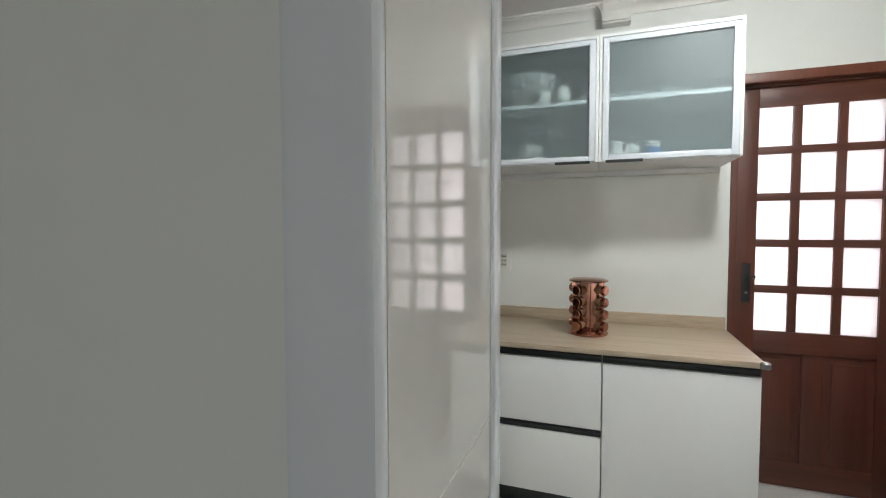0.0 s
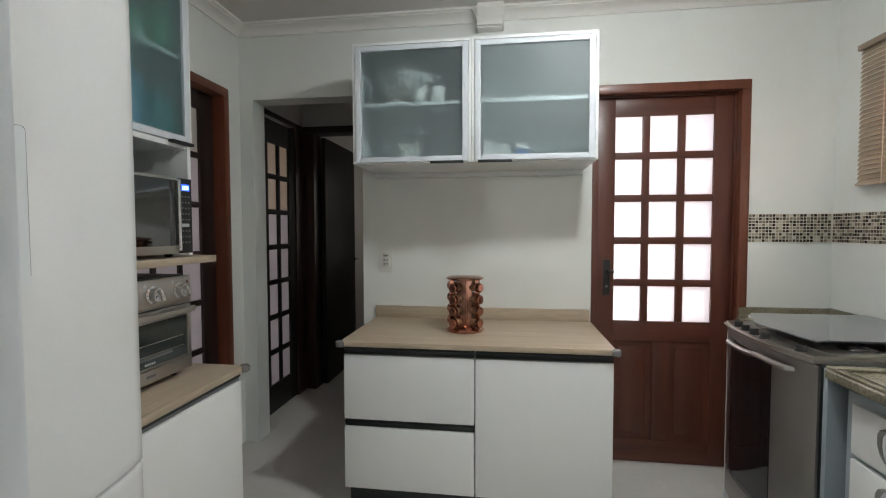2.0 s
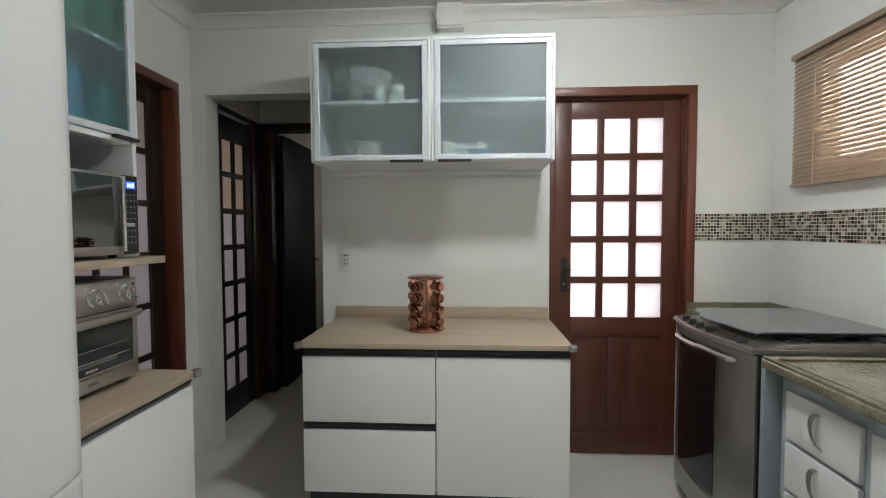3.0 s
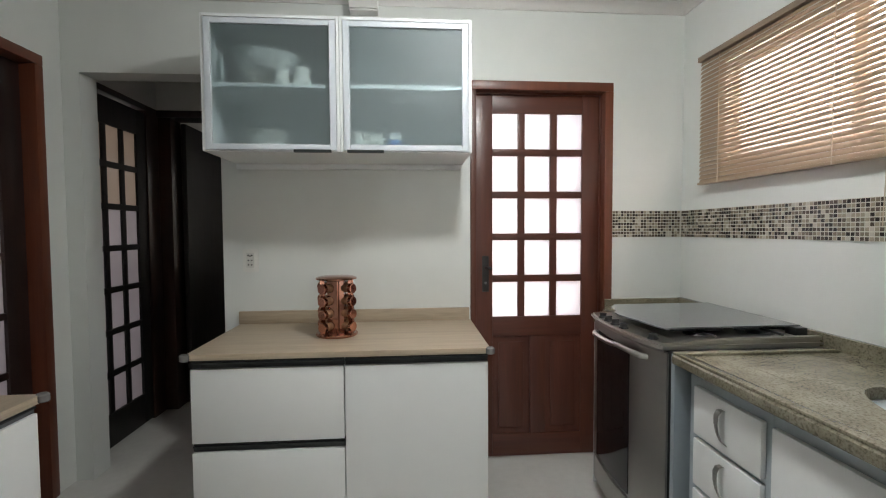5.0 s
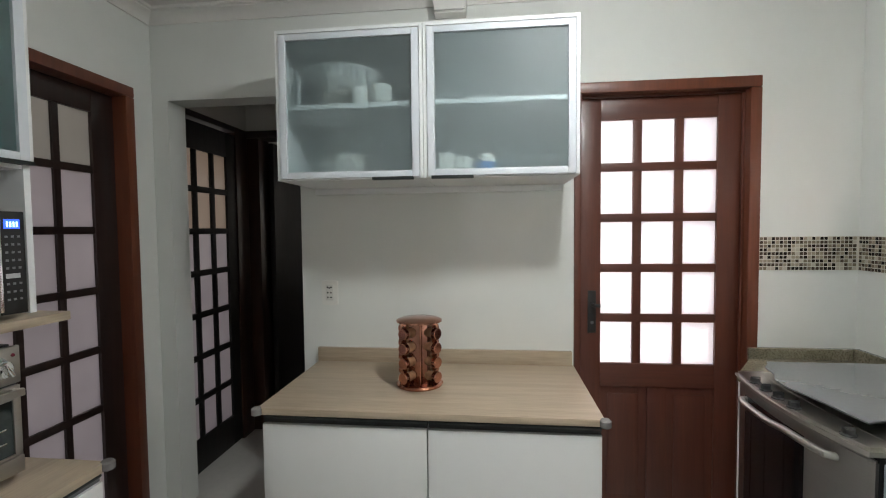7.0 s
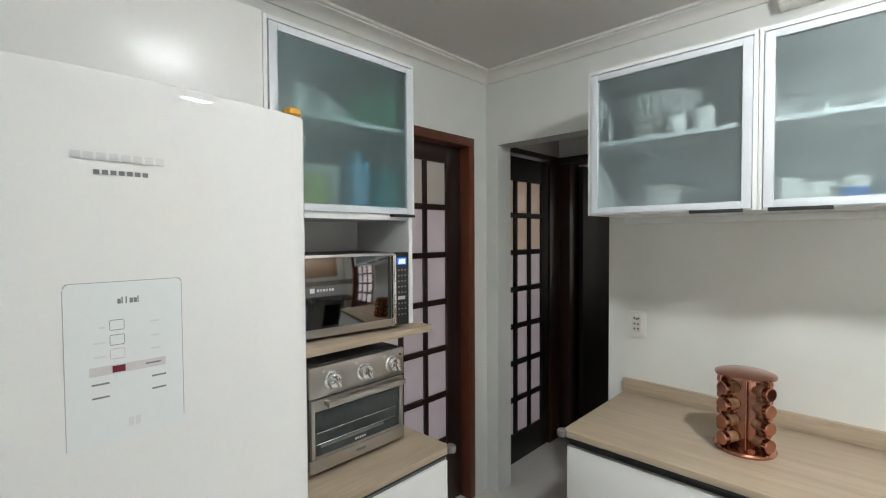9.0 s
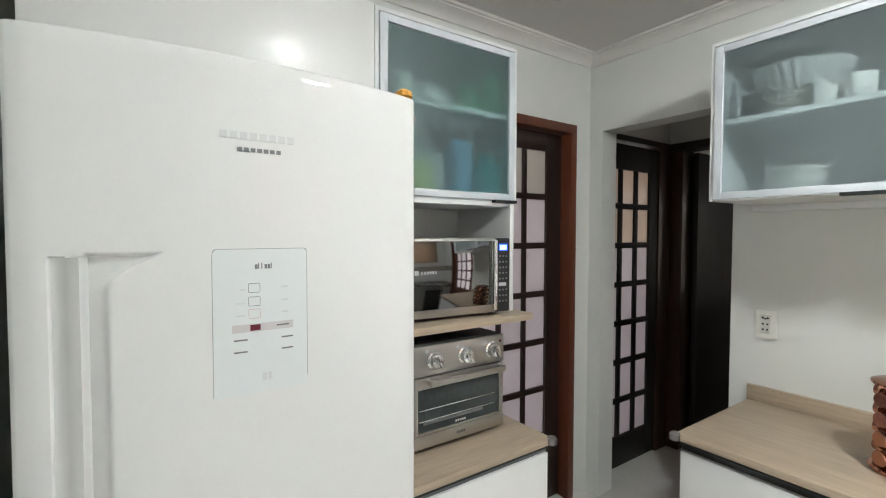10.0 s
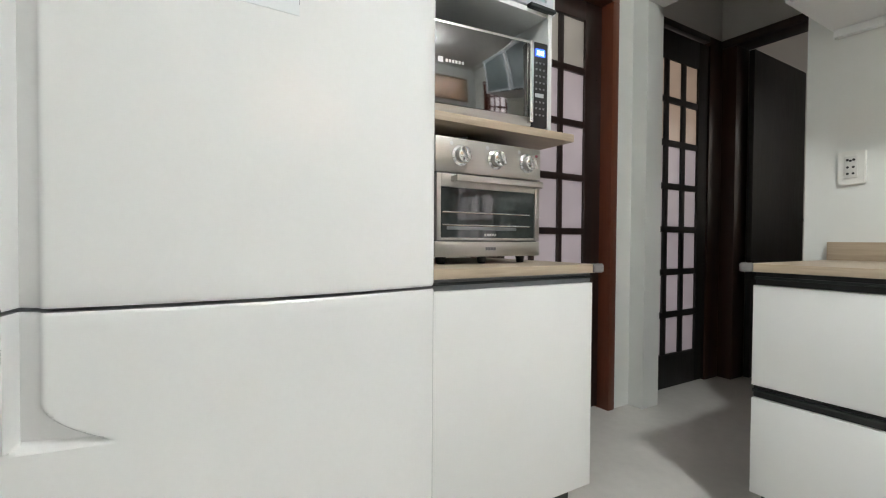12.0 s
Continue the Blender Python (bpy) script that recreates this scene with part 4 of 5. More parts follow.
# microwave
MX, MY0, MY1, MZ0, MZ1 = -1.035, 1.452, 1.958, SHZ + 0.012, 1.546
mw = thing("microwave", (-1.22, 1.70, SHZ), "silver microwave with a mirrored door and blue display", "microwave")
part("housing", box(-1.40, MX - 0.032, MY0 + 0.004, MY1 - 0.003, MZ0, MZ1 - 0.002, 0.006), BLACK, mw)
PY = 1.896
md = part("door", box(MX - 0.030, MX - 0.006, MY0, PY, MZ0 + 0.002, MZ1, 0.004), STEEL_Y, mw)
part("glass", box(MX - 0.0062, MX - 0.003, MY0 + 0.006, PY - 0.018, MZ0 + 0.032, MZ1 - 0.010, 0.001), MIRROR_GLASS, md, "mirrored dark glass")
part("handle", box(MX - 0.006, MX + 0.012, PY - 0.017, PY - 0.003, MZ0 + 0.012, MZ1 - 0.006, 0.004, 3), CHROME, md, "upright chrome handle")
part("emblem", box(MX - 0.0032, MX - 0.0022, 1.566, 1.582, 1.418, 1.434), PALE_PRINT, md)
for i in range(6):
    part("emblem", box(MX - 0.0032, MX - 0.0022, 1.590 + i * 0.0105, 1.597 + i * 0.0105, 1.421, 1.430), PALE_PRINT, md)
cp = part("control_panel", box(MX - 0.030, MX - 0.004, PY + 0.001, MY1, MZ0 + 0.002, MZ1, 0.003), BLACK, mw)
part("display", box(MX - 0.0045, MX - 0.003, PY + 0.013, MY1 - 0.012, 1.499, 1.524), DISPLAY, cp, "lit blue display")
DIGIT = glow("display_digits", (0.45, 0.65, 1.0), 2.5)
for i in range(4):
    part("digit", box(MX - 0.0032, MX - 0.0024, PY + 0.0185 + i * 0.0075, PY + 0.0225 + i * 0.0075, 1.503, 1.518), DIGIT, cp)
BTN = surface("button_grey", (0.22, 0.22, 0.23), 0.4)
for r in range(9):
    for c in range(3):
        if r == 5 and c < 3:
            continue
        part("button", box(MX - 0.0045, MX - 0.0032, PY + 0.014 + c * 0.0145, PY + 0.021 + c * 0.0145, 1.474 - r * 0.0215, 1.480 - r * 0.0215, 0.0005, 1), BTN, cp)
part("button", box(MX - 0.0045, MX - 0.003, PY + 0.013, MY1 - 0.016, 1.363, 1.376), PALE_PRINT, cp, "pale start button")
for y in (MY0 + 0.05, MY1 - 0.05):
    for x in (-1.35, -1.10):
        part("foot", lathe(x, y, SHZ, [(0.012, 0), (0.014, 0.012)], 12), BLACK, mw)

mw.rotation_euler = (0, 0, radians(-5.5))

# base unit under the oven
LBX, LBY1 = -0.864, 1.988
LWZ = 0.812
lb = thing("side_base_cabinet", (-1.15, 1.67, 0), "white lacquered base cabinet under the toaster oven", "cabinet")
part("body", box(XL + 0.002, LBX - 0.021, 1.372, LBY1 - 0.001, 0.108, LWZ - 0.028), CARCASS, lb)
part("plinth", box(XL + 0.01, LBX - 0.06, 1.38, LBY1 - 0.03, -0.026, 0.108), DARK_ALU, lb)
ld = part("door", box(LBX - 0.019, LBX, 1.374, LBY1 - 0.001, 0.110, 0.753, 0.0015), LACQUER, lb)
part("grip_channel", box(LBX - 0.020, LBX - 0.010, 1.374, LBY1, 0.754, LWZ - 0.028), GREY_ALU, ld, "grey grip channel")
part("grip_lip", box(LBX - 0.010, LBX - 0.003, 1.374, LBY1, 0.768, 0.776, 0.001), DARK_ALU, ld)
lt = thing("side_worktop", (-1.15, 1.67, LWZ - 0.04), "pale oak laminate worktop beside the fridge", "worktop")
part("slab", box(XL + 0.001, -0.853, 1.372, 1.994, LWZ - 0.027, LWZ, 0.003), OAK_Y, lt)
part("corner_guard", lathe(-0.853, 1.994, LWZ - 0.026, [(0.014, 0), (0.019, 0.004), (0.019, 0.023), (0.014, 0.0282)], 16), surface("corner_guard_grey", (0.21, 0.195, 0.19), 0.25), lt, "grey plastic corner guard")

# toaster oven
lay(0.038, 0.0894, 0.0060, 1.0, 0.968, 0.968)
OX, OY0, OY1, OZ0, OZ1 = -0.995, 1.490, 1.888, 0.845, 1.190
ov = thing("toaster_oven", (-1.15, 1.69, LWZ), "brushed steel toaster oven with three knobs", "oven")
part("housing", box(-1.36, OX - 0.012, OY0 + 0.006, OY1 - 0.002, OZ0, OZ1 - 0.003, 0.008), GREY_ALU, ov)
part("top_panel", box(-1.35, OX - 0.02, OY0 + 0.012, OY1 - 0.01, OZ1 - 0.003, OZ1 + 0.003, 0.002), BLACK, ov)
part("control_panel", box(OX - 0.012, OX, OY0, OY1, 1.088, OZ1, 0.006), STEEL_Y, ov)
for n, y in enumerate((1.573, 1.701, 1.826)):
    k = part("knob", lathe(OX, y, 1.139, [(0.030, 0), (0.030, 0.004), (0.0235, 0.007), (0.0225, 0.026), (0.018, 0.029)], 28, axis="x"), CHROME, ov, "round chrome knob")
    g = box(-0.003, 0.011, -0.0045, 0.0045, -0.021, 0.021, 0.002)
    g.transform(pose(OX + 0.029, y, 1.139, 28, 0, 0))
    part("grip", g, CHROME, k)
    part("dial_mark", lathe(OX, y - 0.030, 1.172, [(0.006, 0), (0.006, 0.0008)], 12, axis="x"), PALE_PRINT, ov)
part("pilot_light", lathe(OX, 1.868, 1.166, [(0.005, 0), (0.004, 0.003)], 12, axis="x"), RED_PRINT, ov)
part("lower_panel", box(OX - 0.012, OX - 0.001, OY0, OY1, OZ0, 0.890, 0.004), STEEL_Y, ov)
for i in range(4):
    part("emblem", box(OX - 0.0012, OX + 0.0002, 1.668 + i * 0.010, 1.676 + i * 0.010, 0.864, 0.873), GREY_PRINT, ov)
od = part("door", box(OX - 0.010, OX + 0.002, OY0 + 0.004, OY0 + 0.018, 0.893, 1.084, 0.002), STEEL_Y, ov)
part("door_stile", box(OX - 0.010, OX + 0.002, OY1 - 0.026, OY1 - 0.006, 0.893, 1.084, 0.002), STEEL_Y, od)
part("door_rail", box(OX - 0.010, OX + 0.002, OY0 + 0.018, OY1 - 0.026, 1.046, 1.084, 0.002), STEEL_Y, od)
part("door_rail", box(OX - 0.010, OX + 0.002, OY0 + 0.018, OY1 - 0.026, 0.893, 0.901, 0.002), STEEL_Y, od)
part("glass", box(OX - 0.006, OX - 0.002, OY0 + 0.016, OY1 - 0.024, 0.899, 1.048), OVEN_GLASS, od, "dark oven glass")
hd = part("handle", box(OX + 0.022, OX + 0.034, OY0 + 0.050, OY1 - 0.020, 1.060, 1.080, 0.004, 3), STEEL_Y, od, "flat steel bar handle")
for y in (OY0 + 0.058, OY1 - 0.030):
    part("bracket", box(OX + 0.001, OX + 0.024, y - 0.007, y + 0.007, 1.062, 1.078, 0.002), STEEL_Y, hd)
for z in (0.938, 0.975):
    part("rack_wire", tube([(OX - 0.0012, OY0 + 0.024, z), (OX - 0.0012, OY1 - 0.045, z)], 0.0022, 6), CHROME, od)
part("tray", box(OX - 0.0020, OX - 0.0006, OY0 + 0.04, OY1 - 0.10, 0.924, 0.934, 0.0004), GREY_ALU, od)
for i in range(5):
    part("caption", box(OX - 0.0022, OX - 0.0010, 1.664 + i * 0.0095, 1.670 + i * 0.0095, 0.907, 0.914), PLASTIC, od)
for y in (OY0 + 0.05, 1.69, OY1 - 0.04):
    part("foot", lathe(OX - 0.05, y, 0.8225, [(0.012, 0), (0.016, OZ0 - 0.8225)], 12), BLACK, ov)
part("cable", tube([(-1.20, 1.58, 1.192), (-1.15, 1.60, 1.20), (-1.10, 1.63, 1.214), (-1.09, 1.66, 1.218), (-1.12, 1.67, 1.205), (-1.2, 1.66, 1.194)], 0.005, 8), BLACK, ov, "black power cable")

# ---- right side: granite counter, stove, window ----
lay(-0.004, 0.052, -0.010)
GZ = 0.872
GX = 1.212
gran = thing("granite_counter", (1.54, 1.2, GZ - 0.04), "speckled beige granite counter with a rounded front edge", "counter")
SK = (1.38, 1.78, 0.90, 1.70)
part("front_edge", box(GX, GX + 0.030, YF - 0.051, 2.000, GZ - 0.035, GZ, 0.012, 3), GRANITE, gran)
part("front_slab", box(GX + 0.018, SK[0], YF - 0.050, 1.999, GZ - 0.034, GZ - 0.0004), GRANITE, gran)
part("rear_slab", box(SK[1], XR - 0.001, YF - 0.051, 2.000, GZ - 0.035, GZ), GRANITE, gran)
part("end_slab", box(SK[0], SK[1], SK[3], 2.000, GZ - 0.035, GZ), GRANITE, gran)
part("end_slab", box(SK[0], SK[1], YF - 0.051, SK[2], GZ - 0.035, GZ), GRANITE, gran)
part("raised_rim", box(GX + 0.004, XR - 0.03, 1.962, 1.999, GZ - 0.001, GZ + 0.010, 0.005), GRANITE, gran)
part("raised_rim", box(GX + 0.004, GX + 0.036, YF - 0.050, 1.961, GZ - 0.001, GZ + 0.010, 0.005), GRANITE, gran)
part("upstand", box(XR - 0.024, XR - 0.0005, YF - 0.051, YB - 0.077, GZ - 0.035, GZ + 0.050, 0.003), GRANITE, gran)
OV = [(1.58 + 0.170 * math.cos(math.pi * i / 24), 0.335 * math.sin(math.pi * i / 24)) for i in range(25)]
part("oval_cutout", prism([(SK[1], 1.30), (SK[1], SK[3]), (SK[0], SK[3]), (SK[0], 1.30)] + [(x, 1.30 + d) for x, d in OV[::-1]], GZ - 0.035, GZ - 0.0004, "z"), GRANITE, gran)
part("oval_cutout", prism([(SK[1], 1.2996), (SK[1], SK[2]), (SK[0], SK[2]), (SK[0], 1.2996)] + [(x, 1.2996 - d) for x, d in OV[::-1]], GZ - 0.035, GZ - 0.0004, "z"), GRANITE, gran)
solo("filler_panel", box(1.230, XR - 0.03, 2.004, 2.026, 0, 0.866, 0.002), surface("grey_blue_panel", (0.30, 0.34, 0.37), 0.35, vary=0.04), "grey blue end panel between granite and stove", "panel")
sink = thing("sink", (1.57, 1.27, GZ - 0.2), "brushed steel sink bowl set in the granite", "sink")
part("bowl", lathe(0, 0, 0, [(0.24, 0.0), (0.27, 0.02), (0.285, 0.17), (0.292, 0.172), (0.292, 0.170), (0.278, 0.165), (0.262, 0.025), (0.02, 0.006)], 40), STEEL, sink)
for o in sink.children:
    for v in o.data.vertices:
        v.co = (1.576 + (v.co.x + 0.004) * 0.60, 1.352 + (v.co.y - 0.052) * 1.17, GZ - 0.176 - 0.034 + v.co.z)
ledge = thing("granite_ledge", (1.6, 2.85, GZ - 0.04), "speckled beige granite ledge behind the stove", "counter")
part("slab", prism([(1.235, 2.712), (XR - 0.025, 2.712), (XR - 0.025, YB - 0.077), (1.395, YB - 0.077)], GZ - 0.035, GZ, "z", 0.004), GRANITE, ledge)
part("upstand", box(1.394, XR - 0.001, YB - 0.076, YB - 0.0525, GZ - 0.03, 0.917, 0.002), GRANITE, ledge)
solo("ledge_panel", prism([(1.245, 2.725), (XR - 0.03, 2.725), (XR - 0.03, YB - 0.082), (1.41, YB - 0.082)], 0, GZ - 0.036, "z"), CARCASS, "white panel under the granite ledge", "panel")

DFX = 1.252


def grip(y, z, parent):
    """A curved satin strap handle, broad at its top and narrow below."""
    rows_ = [(-0.001, 0.052, 0.0, 0.016), (-0.014, 0.050, 0.001, 0.016), (-0.022, 0.036, 0.001, 0.015), (-0.026, 0.012, -0.003, 0.012), (-0.024, -0.014, -0.008, 0.009), (-0.016, -0.038, -0.013, 0.007), (-0.001, -0.052, -0.016, 0.006)]
    bm = bmesh.new()
    rings = []
    for dx, dz, dy, w in rows_:
        rings.append([bm.verts.new((DFX + dx + e, y + dy + q * w * 0.62, z + dz)) for q, e in ((-1, 0), (1, 0), (0.8, 0.004), (-0.8, 0.004))])
    for p, q in zip(rings, rings[1:]):
        for k in range(4):
            bm.faces.new((p[k], p[(k + 1) % 4], q[(k + 1) % 4], q[k]))
    bm.faces.new(rings[0][::-1])
    bm.faces.new(rings[-1])
    bmesh.ops.recalc_face_normals(bm, faces=bm.faces)
    part("handle", bm, STEEL, parent, "curved satin steel handle")


def sink_unit(name, y0, y1, fronts, label, handles):
    c = thing(name, (1.55, (y0 + y1) / 2, 0), label, "cabinet")
    part("body", box(DFX + 0.018, XR - 0.03, y0, y1, 0.10, GZ - 0.036), GREY_BLUE, c)
    part("plinth", box(DFX + 0.06, XR - 0.04, y0, y1, 0, 0.10), GREY_ALU, c)
    for (a, b, z0, z1), (hy, hz) in zip(fronts, handles):
        f = part("drawer_front" if z1 - z0 < 0.3 else "door", box(DFX, DFX + 0.017, a, b, z0, z1, 0.004), LACQUER, c)
        grip(hy, hz, f)
    return c


GREY_BLUE = surface("grey_blue_frame", (0.42, 0.47, 0.50), 0.35, vary=0.04)
zs = [(0.115, 0.27), (0.285, 0.44), (0.455, 0.61), (0.625, 0.785)]
sink_unit("drawer_unit", 1.620, 1.972, [(1.64, 1.930, a, b) for a, b in zs], "white four drawer unit in a grey frame under granite", [(1.79, (a + b) / 2) for a, b in zs])
sink_unit("sink_unit", 0.90, 1.618, [(1.275, 1.605, 0.115, 0.785), (0.92, 1.26, 0.115, 0.785)], "white two door sink cabinet in a grey frame", [(1.32, 0.66), (1.21, 0.66)])
sink_unit("end_unit", YF - 0.04, 0.898, [(0.52, 0.885, 0.115, 0.785)], "white single door cabinet in a grey frame", [(0.84, 0.66)])

# stove
lay(0.042, 0.052, -0.004, 0.965, 1.0, 1.0)
SY0, SY1, SFX, SBX, STZ = 2.036, 2.668, 1.206, 1.835, 0.866
SW = SY1 - SY0
st = thing("stove", (1.53, 2.355, 0), "stainless steel gas stove with a lowered glass lid", "stove")
part("side_panel", box(SFX + 0.02, SBX, SY0, SY0 + 0.010, 0.06, STZ, 0.002), BLACK, st)
part("side_panel", box(SFX + 0.02, SBX, SY1 - 0.010, SY1, 0.06, STZ, 0.002), PLASTIC, st)
part("cavity", box(SFX + 0.03, SBX - 0.005, SY0 + 0.011, SY1 - 0.011, 0.06, STZ - 0.001), BLACK, st)


def bow(i, n, deep):
    return deep * (1 - (2 * i / n - 1) ** 2)


front = [(SFX + 0.026, SY0 + 0.003)] + [(SFX + 0.012 - bow(i, 20, 0.030), SY0 + 0.003 + (SW - 0.006) * i / 20) for i in range(21)] + [(SFX + 0.026, SY1 - 0.003)]
deck = [(SBX, SY0)] + [(SFX - 0.006 - bow(i, 20, 0.042), SY0 + SW * i / 20) for i in range(21)] + [(SBX, SY1)]
dk = part("deck", prism(deck, STZ, STZ + 0.026, "z", 0.009), STEEL_Y, st)
part("deck_recess", prism([(SBX - 0.02, SY0 + 0.03)] + [(1.275 - bow(i, 12, 0.015), SY0 + 0.03 + (SW - 0.06) * i / 12) for i in range(13)] + [(SBX - 0.02, SY1 - 0.03)], STZ + 0.0262, STZ + 0.0275, "z"), STEEL_Y, dk)
part("raised_border", prism([(1.285, STZ + 0.024), (1.330, STZ + 0.034), (1.40, STZ + 0.038), (SBX - 0.004, STZ + 0.038), (SBX - 0.004, STZ + 0.024)], SY0 + 0.002, SY0 + 0.032, "y", 0.004), STEEL_Y, dk)
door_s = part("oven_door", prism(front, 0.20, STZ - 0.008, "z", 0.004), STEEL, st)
gl = [(p[0] - 0.003, p[1]) for p in front[8:20]]
part("glass", prism(gl + [(p[0] + 0.004, p[1]) for p in gl[::-1]], 0.215, STZ - 0.045, "z"), BLACK_GLASS, door_s, "black oven door glass")
hz = 0.822
part("handle", tube([(SFX - 0.002, SY0 + 0.110, hz - 0.006), (SFX - 0.028, SY0 + 0.116, hz - 0.002), (SFX - 0.042, SY0 + 0.17, hz), (SFX - 0.052, SY0 + 0.26, hz + 0.003), (SFX - 0.057, 2.36, hz - 0.003), (SFX - 0.052, SY1 - 0.21, hz - 0.006), (SFX - 0.040, SY1 - 0.12, hz - 0.009), (SFX - 0.024, SY1 - 0.085, hz - 0.011), (SFX - 0.002, SY1 - 0.080, hz - 0.014)], 0.011, 14), STEEL_Y, door_s, "bowed steel bar handle")
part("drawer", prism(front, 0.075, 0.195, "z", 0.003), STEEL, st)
for x in (SFX + 0.06, SBX - 0.06):
    for y in (SY0 + 0.05, SY1 - 0.05):
        part("foot", lathe(x, y, 0, [(0.018, 0), (0.014, 0.065)], 12), BLACK, st)
for y in (2.115, 2.300, 2.375, 2.450, 2.525):
    cx = SFX - 0.006 - 0.042 * (1 - ((y - SY0) / SW * 2 - 1) ** 2) + 0.026
    kn = part("knob", lathe(cx, y, STZ + 0.026, [(0.020, 0), (0.020, 0.003), (0.016, 0.006), (0.014, 0.018), (0.011, 0.020)], 20), BLACK, dk, "black burner knob")
    part("grip", box(cx - 0.016, cx + 0.016, y - 0.004, y + 0.004, STZ + 0.032, STZ + 0.048, 0.002), BLACK, kn)
for bx_, by_ in ((1.42, 2.17), (1.42, 2.54), (1.69, 2.17), (1.69, 2.54)):
    part("burner", lathe(bx_, by_, STZ + 0.0275, [(0.05, 0), (0.045, 0.006), (0.034, 0.007), (0.032, 0.011), (0.02, 0.012)], 24), BLACK, dk)
    for a in (0, 90):
        m = box(-0.11, 0.11, -0.004, 0.004, 0, 0.008, 0.001)
        m.transform(pose(bx_, by_, STZ + 0.039, 0, 0, a))
        part("grate", m, BLACK, dk)
lid = [(SBX - 0.012, SY0 + 0.090), (1.300, SY0 + 0.090)]
for i in range(25):
    u = i / 24
    wave = 0.022 * smooth(0.60, 0.75, u) - 0.030 * math.exp(-((u - 0.52) / 0.2) ** 2) + 0.010 * (1 - smooth(0.0, 0.16, u)) + 0.05 * smooth(0.84, 1.0, u)
    lid.append((1.243 + wave, SY0 + 0.072 + (SW - 0.072) * u))
lid.append((SBX - 0.012, SY1))
part("glass_lid", prism(lid, STZ + 0.058, STZ + 0.063, "z", 0.001), LID_GLASS, st, "smoked glass lid, lowered")
for y in (SY0 + 0.09, SY1 - 0.09):
    part("hinge", box(SBX - 0.055, SBX - 0.005, y - 0.025, y + 0.025, STZ + 0.0262, STZ + 0.0576, 0.004), BLACK, st)
part("hook", prism([(2.667, 0.78), (2.703, 0.78), (2.706, 0.72), (2.700, 0.69), (2.694, 0.72), (2.694, 0.765), (2.667, 0.765)], 1.232, 1.240, "x", 0.001), PALE_PRINT, st, "small pale hook")

# window and blind
lay()
win = thing("window_1", (XR + 0.06, 2.05, WZ0), "two pane sliding window behind the blind", "window", kind="structure")
fr = PLASTIC
for a, b, c, d in ((WIN0, WIN1, WZ0, WZ0 + 0.035), (WIN0, WIN1, WZ1 - 0.035, WZ1), (WIN0, WIN0 + 0.035, WZ0 + 0.035, WZ1 - 0.035), (WIN1 - 0.035, WIN1, WZ0 + 0.035, WZ1 - 0.035), (2.03, 2.08, WZ0 + 0.035, WZ1 - 0.035)):
    part("window_frame", box(XR + 0.045, XR + 0.085, a, b, c, d, 0.002), fr, win)
for a, b in ((WIN0 + 0.035, 2.03), (2.08, WIN1 - 0.035)):
    part("pane", box(XR + 0.063, XR + 0.067, a, b, WZ0 + 0.035, WZ1 - 0.035), OPAL, win)
BY0, BY1, BZB, BZT = 1.35, 2.795, 1.517, 2.160
BXF = XR - 0.062
blind = thing("venetian_blind", (XR - 0.04, 2.05, BZB), "bronze venetian blind, lowered over the window", "blind")
part("head_rail", box(BXF, XR - 0.022, BY0, BY1, BZT - 0.026, BZT, 0.002), surface("bronze_rail", (0.30, 0.22, 0.16), 0.35, metal=0.4), blind)
part("bottom_rail", box(BXF + 0.006, XR - 0.026, BY0 + 0.004, BY1 - 0.002, BZB, BZB + 0.012, 0.003), BRONZE, blind)
slat_bm = bmesh.new()
n_sl = 29
prev = None
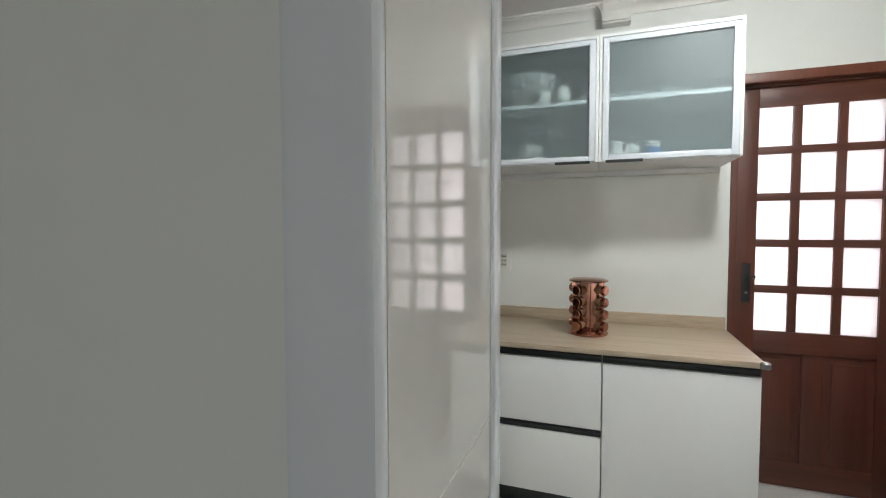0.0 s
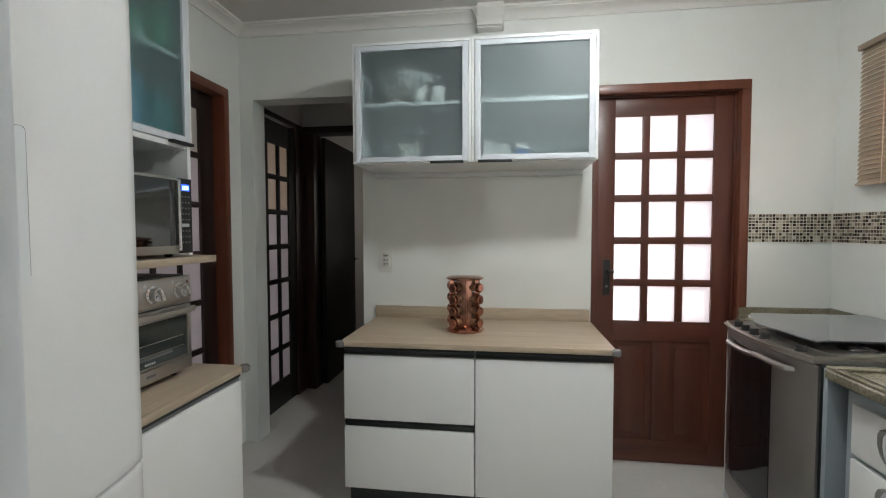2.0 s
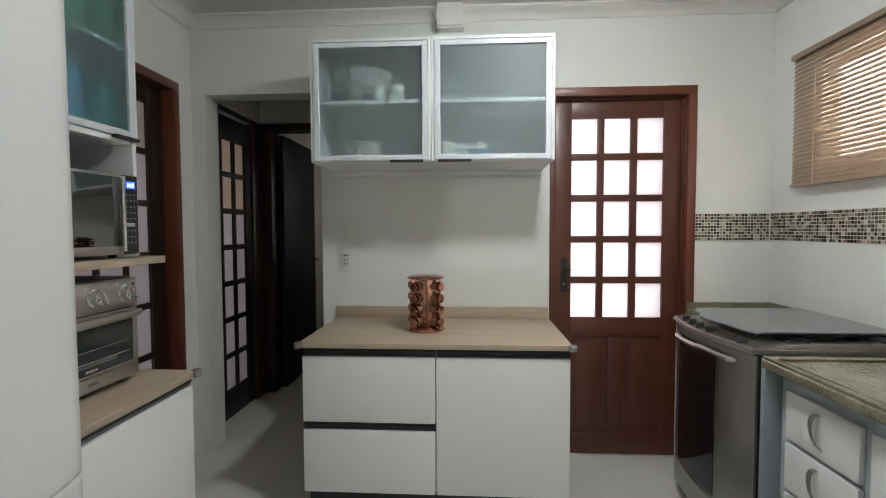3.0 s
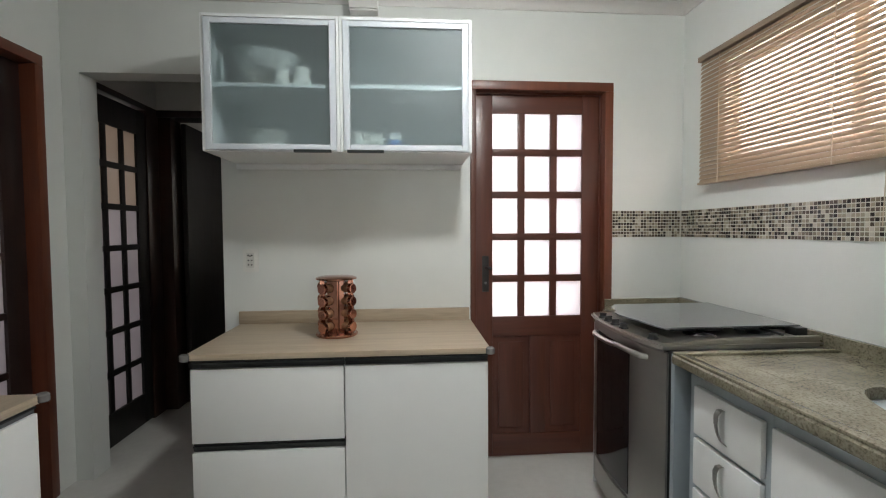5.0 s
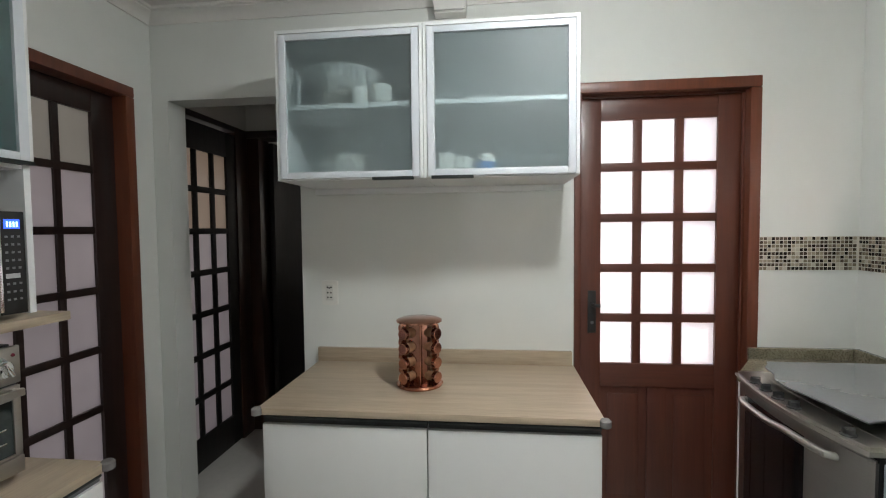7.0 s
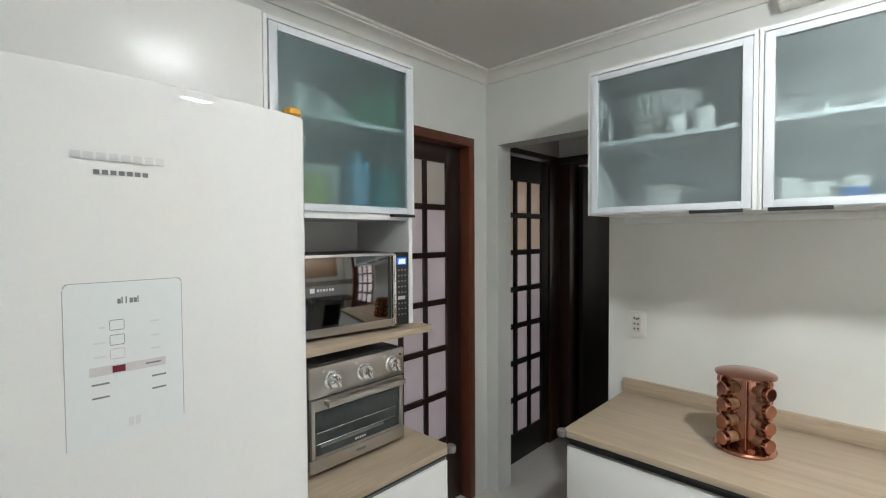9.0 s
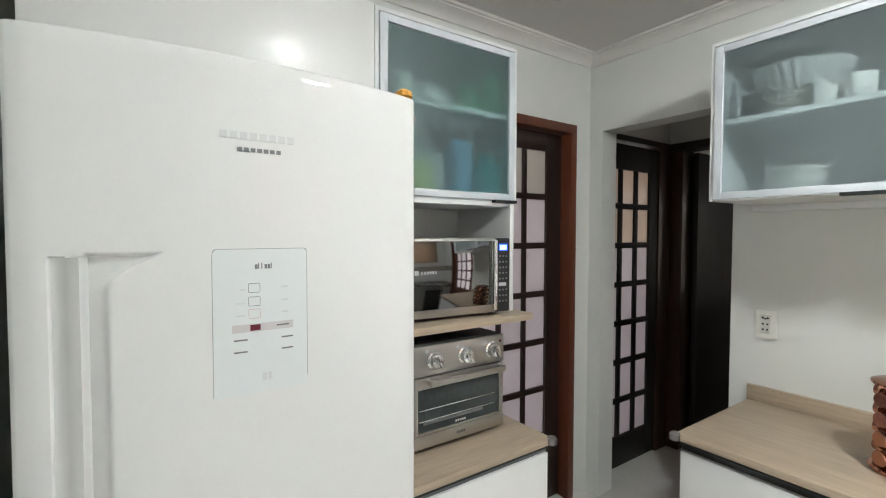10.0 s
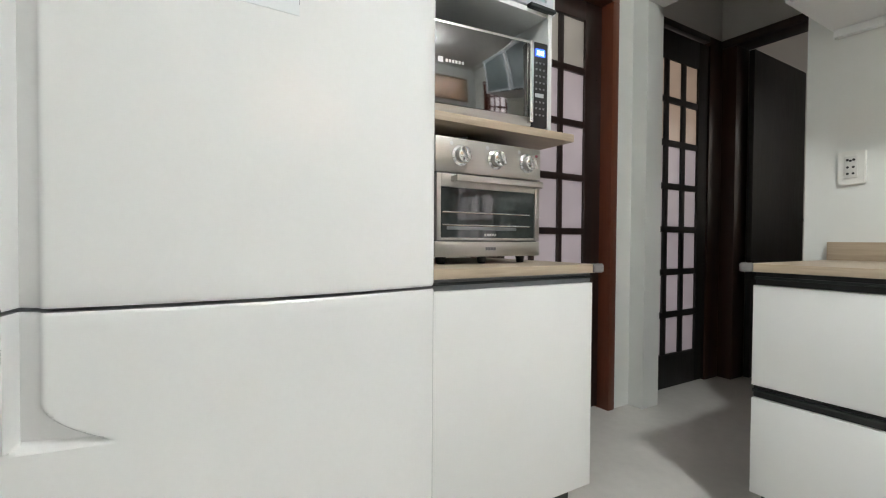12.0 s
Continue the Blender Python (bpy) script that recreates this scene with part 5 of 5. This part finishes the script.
for i in range(7):
    u = -1 + 2 * i / 6
    w, lift = 0.0125 * u, 0.0022 * (1 - u * u)
    ca, sa = math.cos(radians(61)), math.sin(radians(61))
    x, z = w * ca - lift * sa, w * sa + lift * ca
    cur = [slat_bm.verts.new((x, BY0 + 0.004, z)), slat_bm.verts.new((x, BY1 - 0.004, z)), slat_bm.verts.new((x, BY1 - 0.004, z - 0.0006)), slat_bm.verts.new((x, BY0 + 0.004, z - 0.0006))]
    if prev:
        for k in range(4):
            slat_bm.faces.new((prev[k], prev[(k + 1) % 4], cur[(k + 1) % 4], cur[k]))
    else:
        slat_bm.faces.new(cur)
    prev = cur
slat_bm.faces.new(prev[::-1])
bmesh.ops.recalc_face_normals(slat_bm, faces=slat_bm.faces)
slat_me = mesh_of("slat", slat_bm, BRONZE)
for i in range(n_sl):
    s = new("slat", slat_me)
    s.parent = blind
    s.matrix_parent_inverse = Matrix.Translation(-blind.location)
    s.location = (XR - 0.042, 0, BZB + 0.020 + i * (BZT - 0.034 - BZB - 0.020) / (n_sl - 1))
for y in (1.47, 2.05, 2.64):
    part("ladder_tape", box(BXF + 0.004, BXF + 0.006, y - 0.002, y + 0.002, BZB, BZT - 0.02), CORD, blind)
for y, z in ((1.86, 1.30), (1.83, 1.22)):
    part("cord", tube([(BXF - 0.004, y, BZT - 0.02), (BXF - 0.006, y + 0.004, 1.8), (BXF - 0.004, y - 0.004, 1.5), (BXF - 0.006, y, z)], 0.0016, 6), CORD, blind)

# ceiling lamp
LX, LY, LR = 0.62, 1.80, 0.115
cl = thing("ceiling_lamp", (LX, LY, ZC), "round domed opal ceiling lamp in a white rim, lit", "ceiling lamp")
part("base", lathe(LX, LY, ZC - 0.022, [(LR - 0.006, 0), (LR + 0.004, 0.002), (LR + 0.006, 0.0215)], 40), PLASTIC, cl)
part("rim", lathe(LX, LY, ZC - 0.040, [(LR + 0.001, 0), (LR + 0.006, 0.002), (LR + 0.008, 0.0175), (LR + 0.002, 0.0178)], 40), PLASTIC, cl)
part("diffuser", lathe(LX, LY, ZC - 0.110, [(0.004 + (LR - 0.006) * math.sin(math.pi / 2 * i / 9), 0.0698 * (1 - math.cos(math.pi / 2 * i / 9))) for i in range(10)], 40), LAMP_GLASS, cl, "lit opal diffuser")
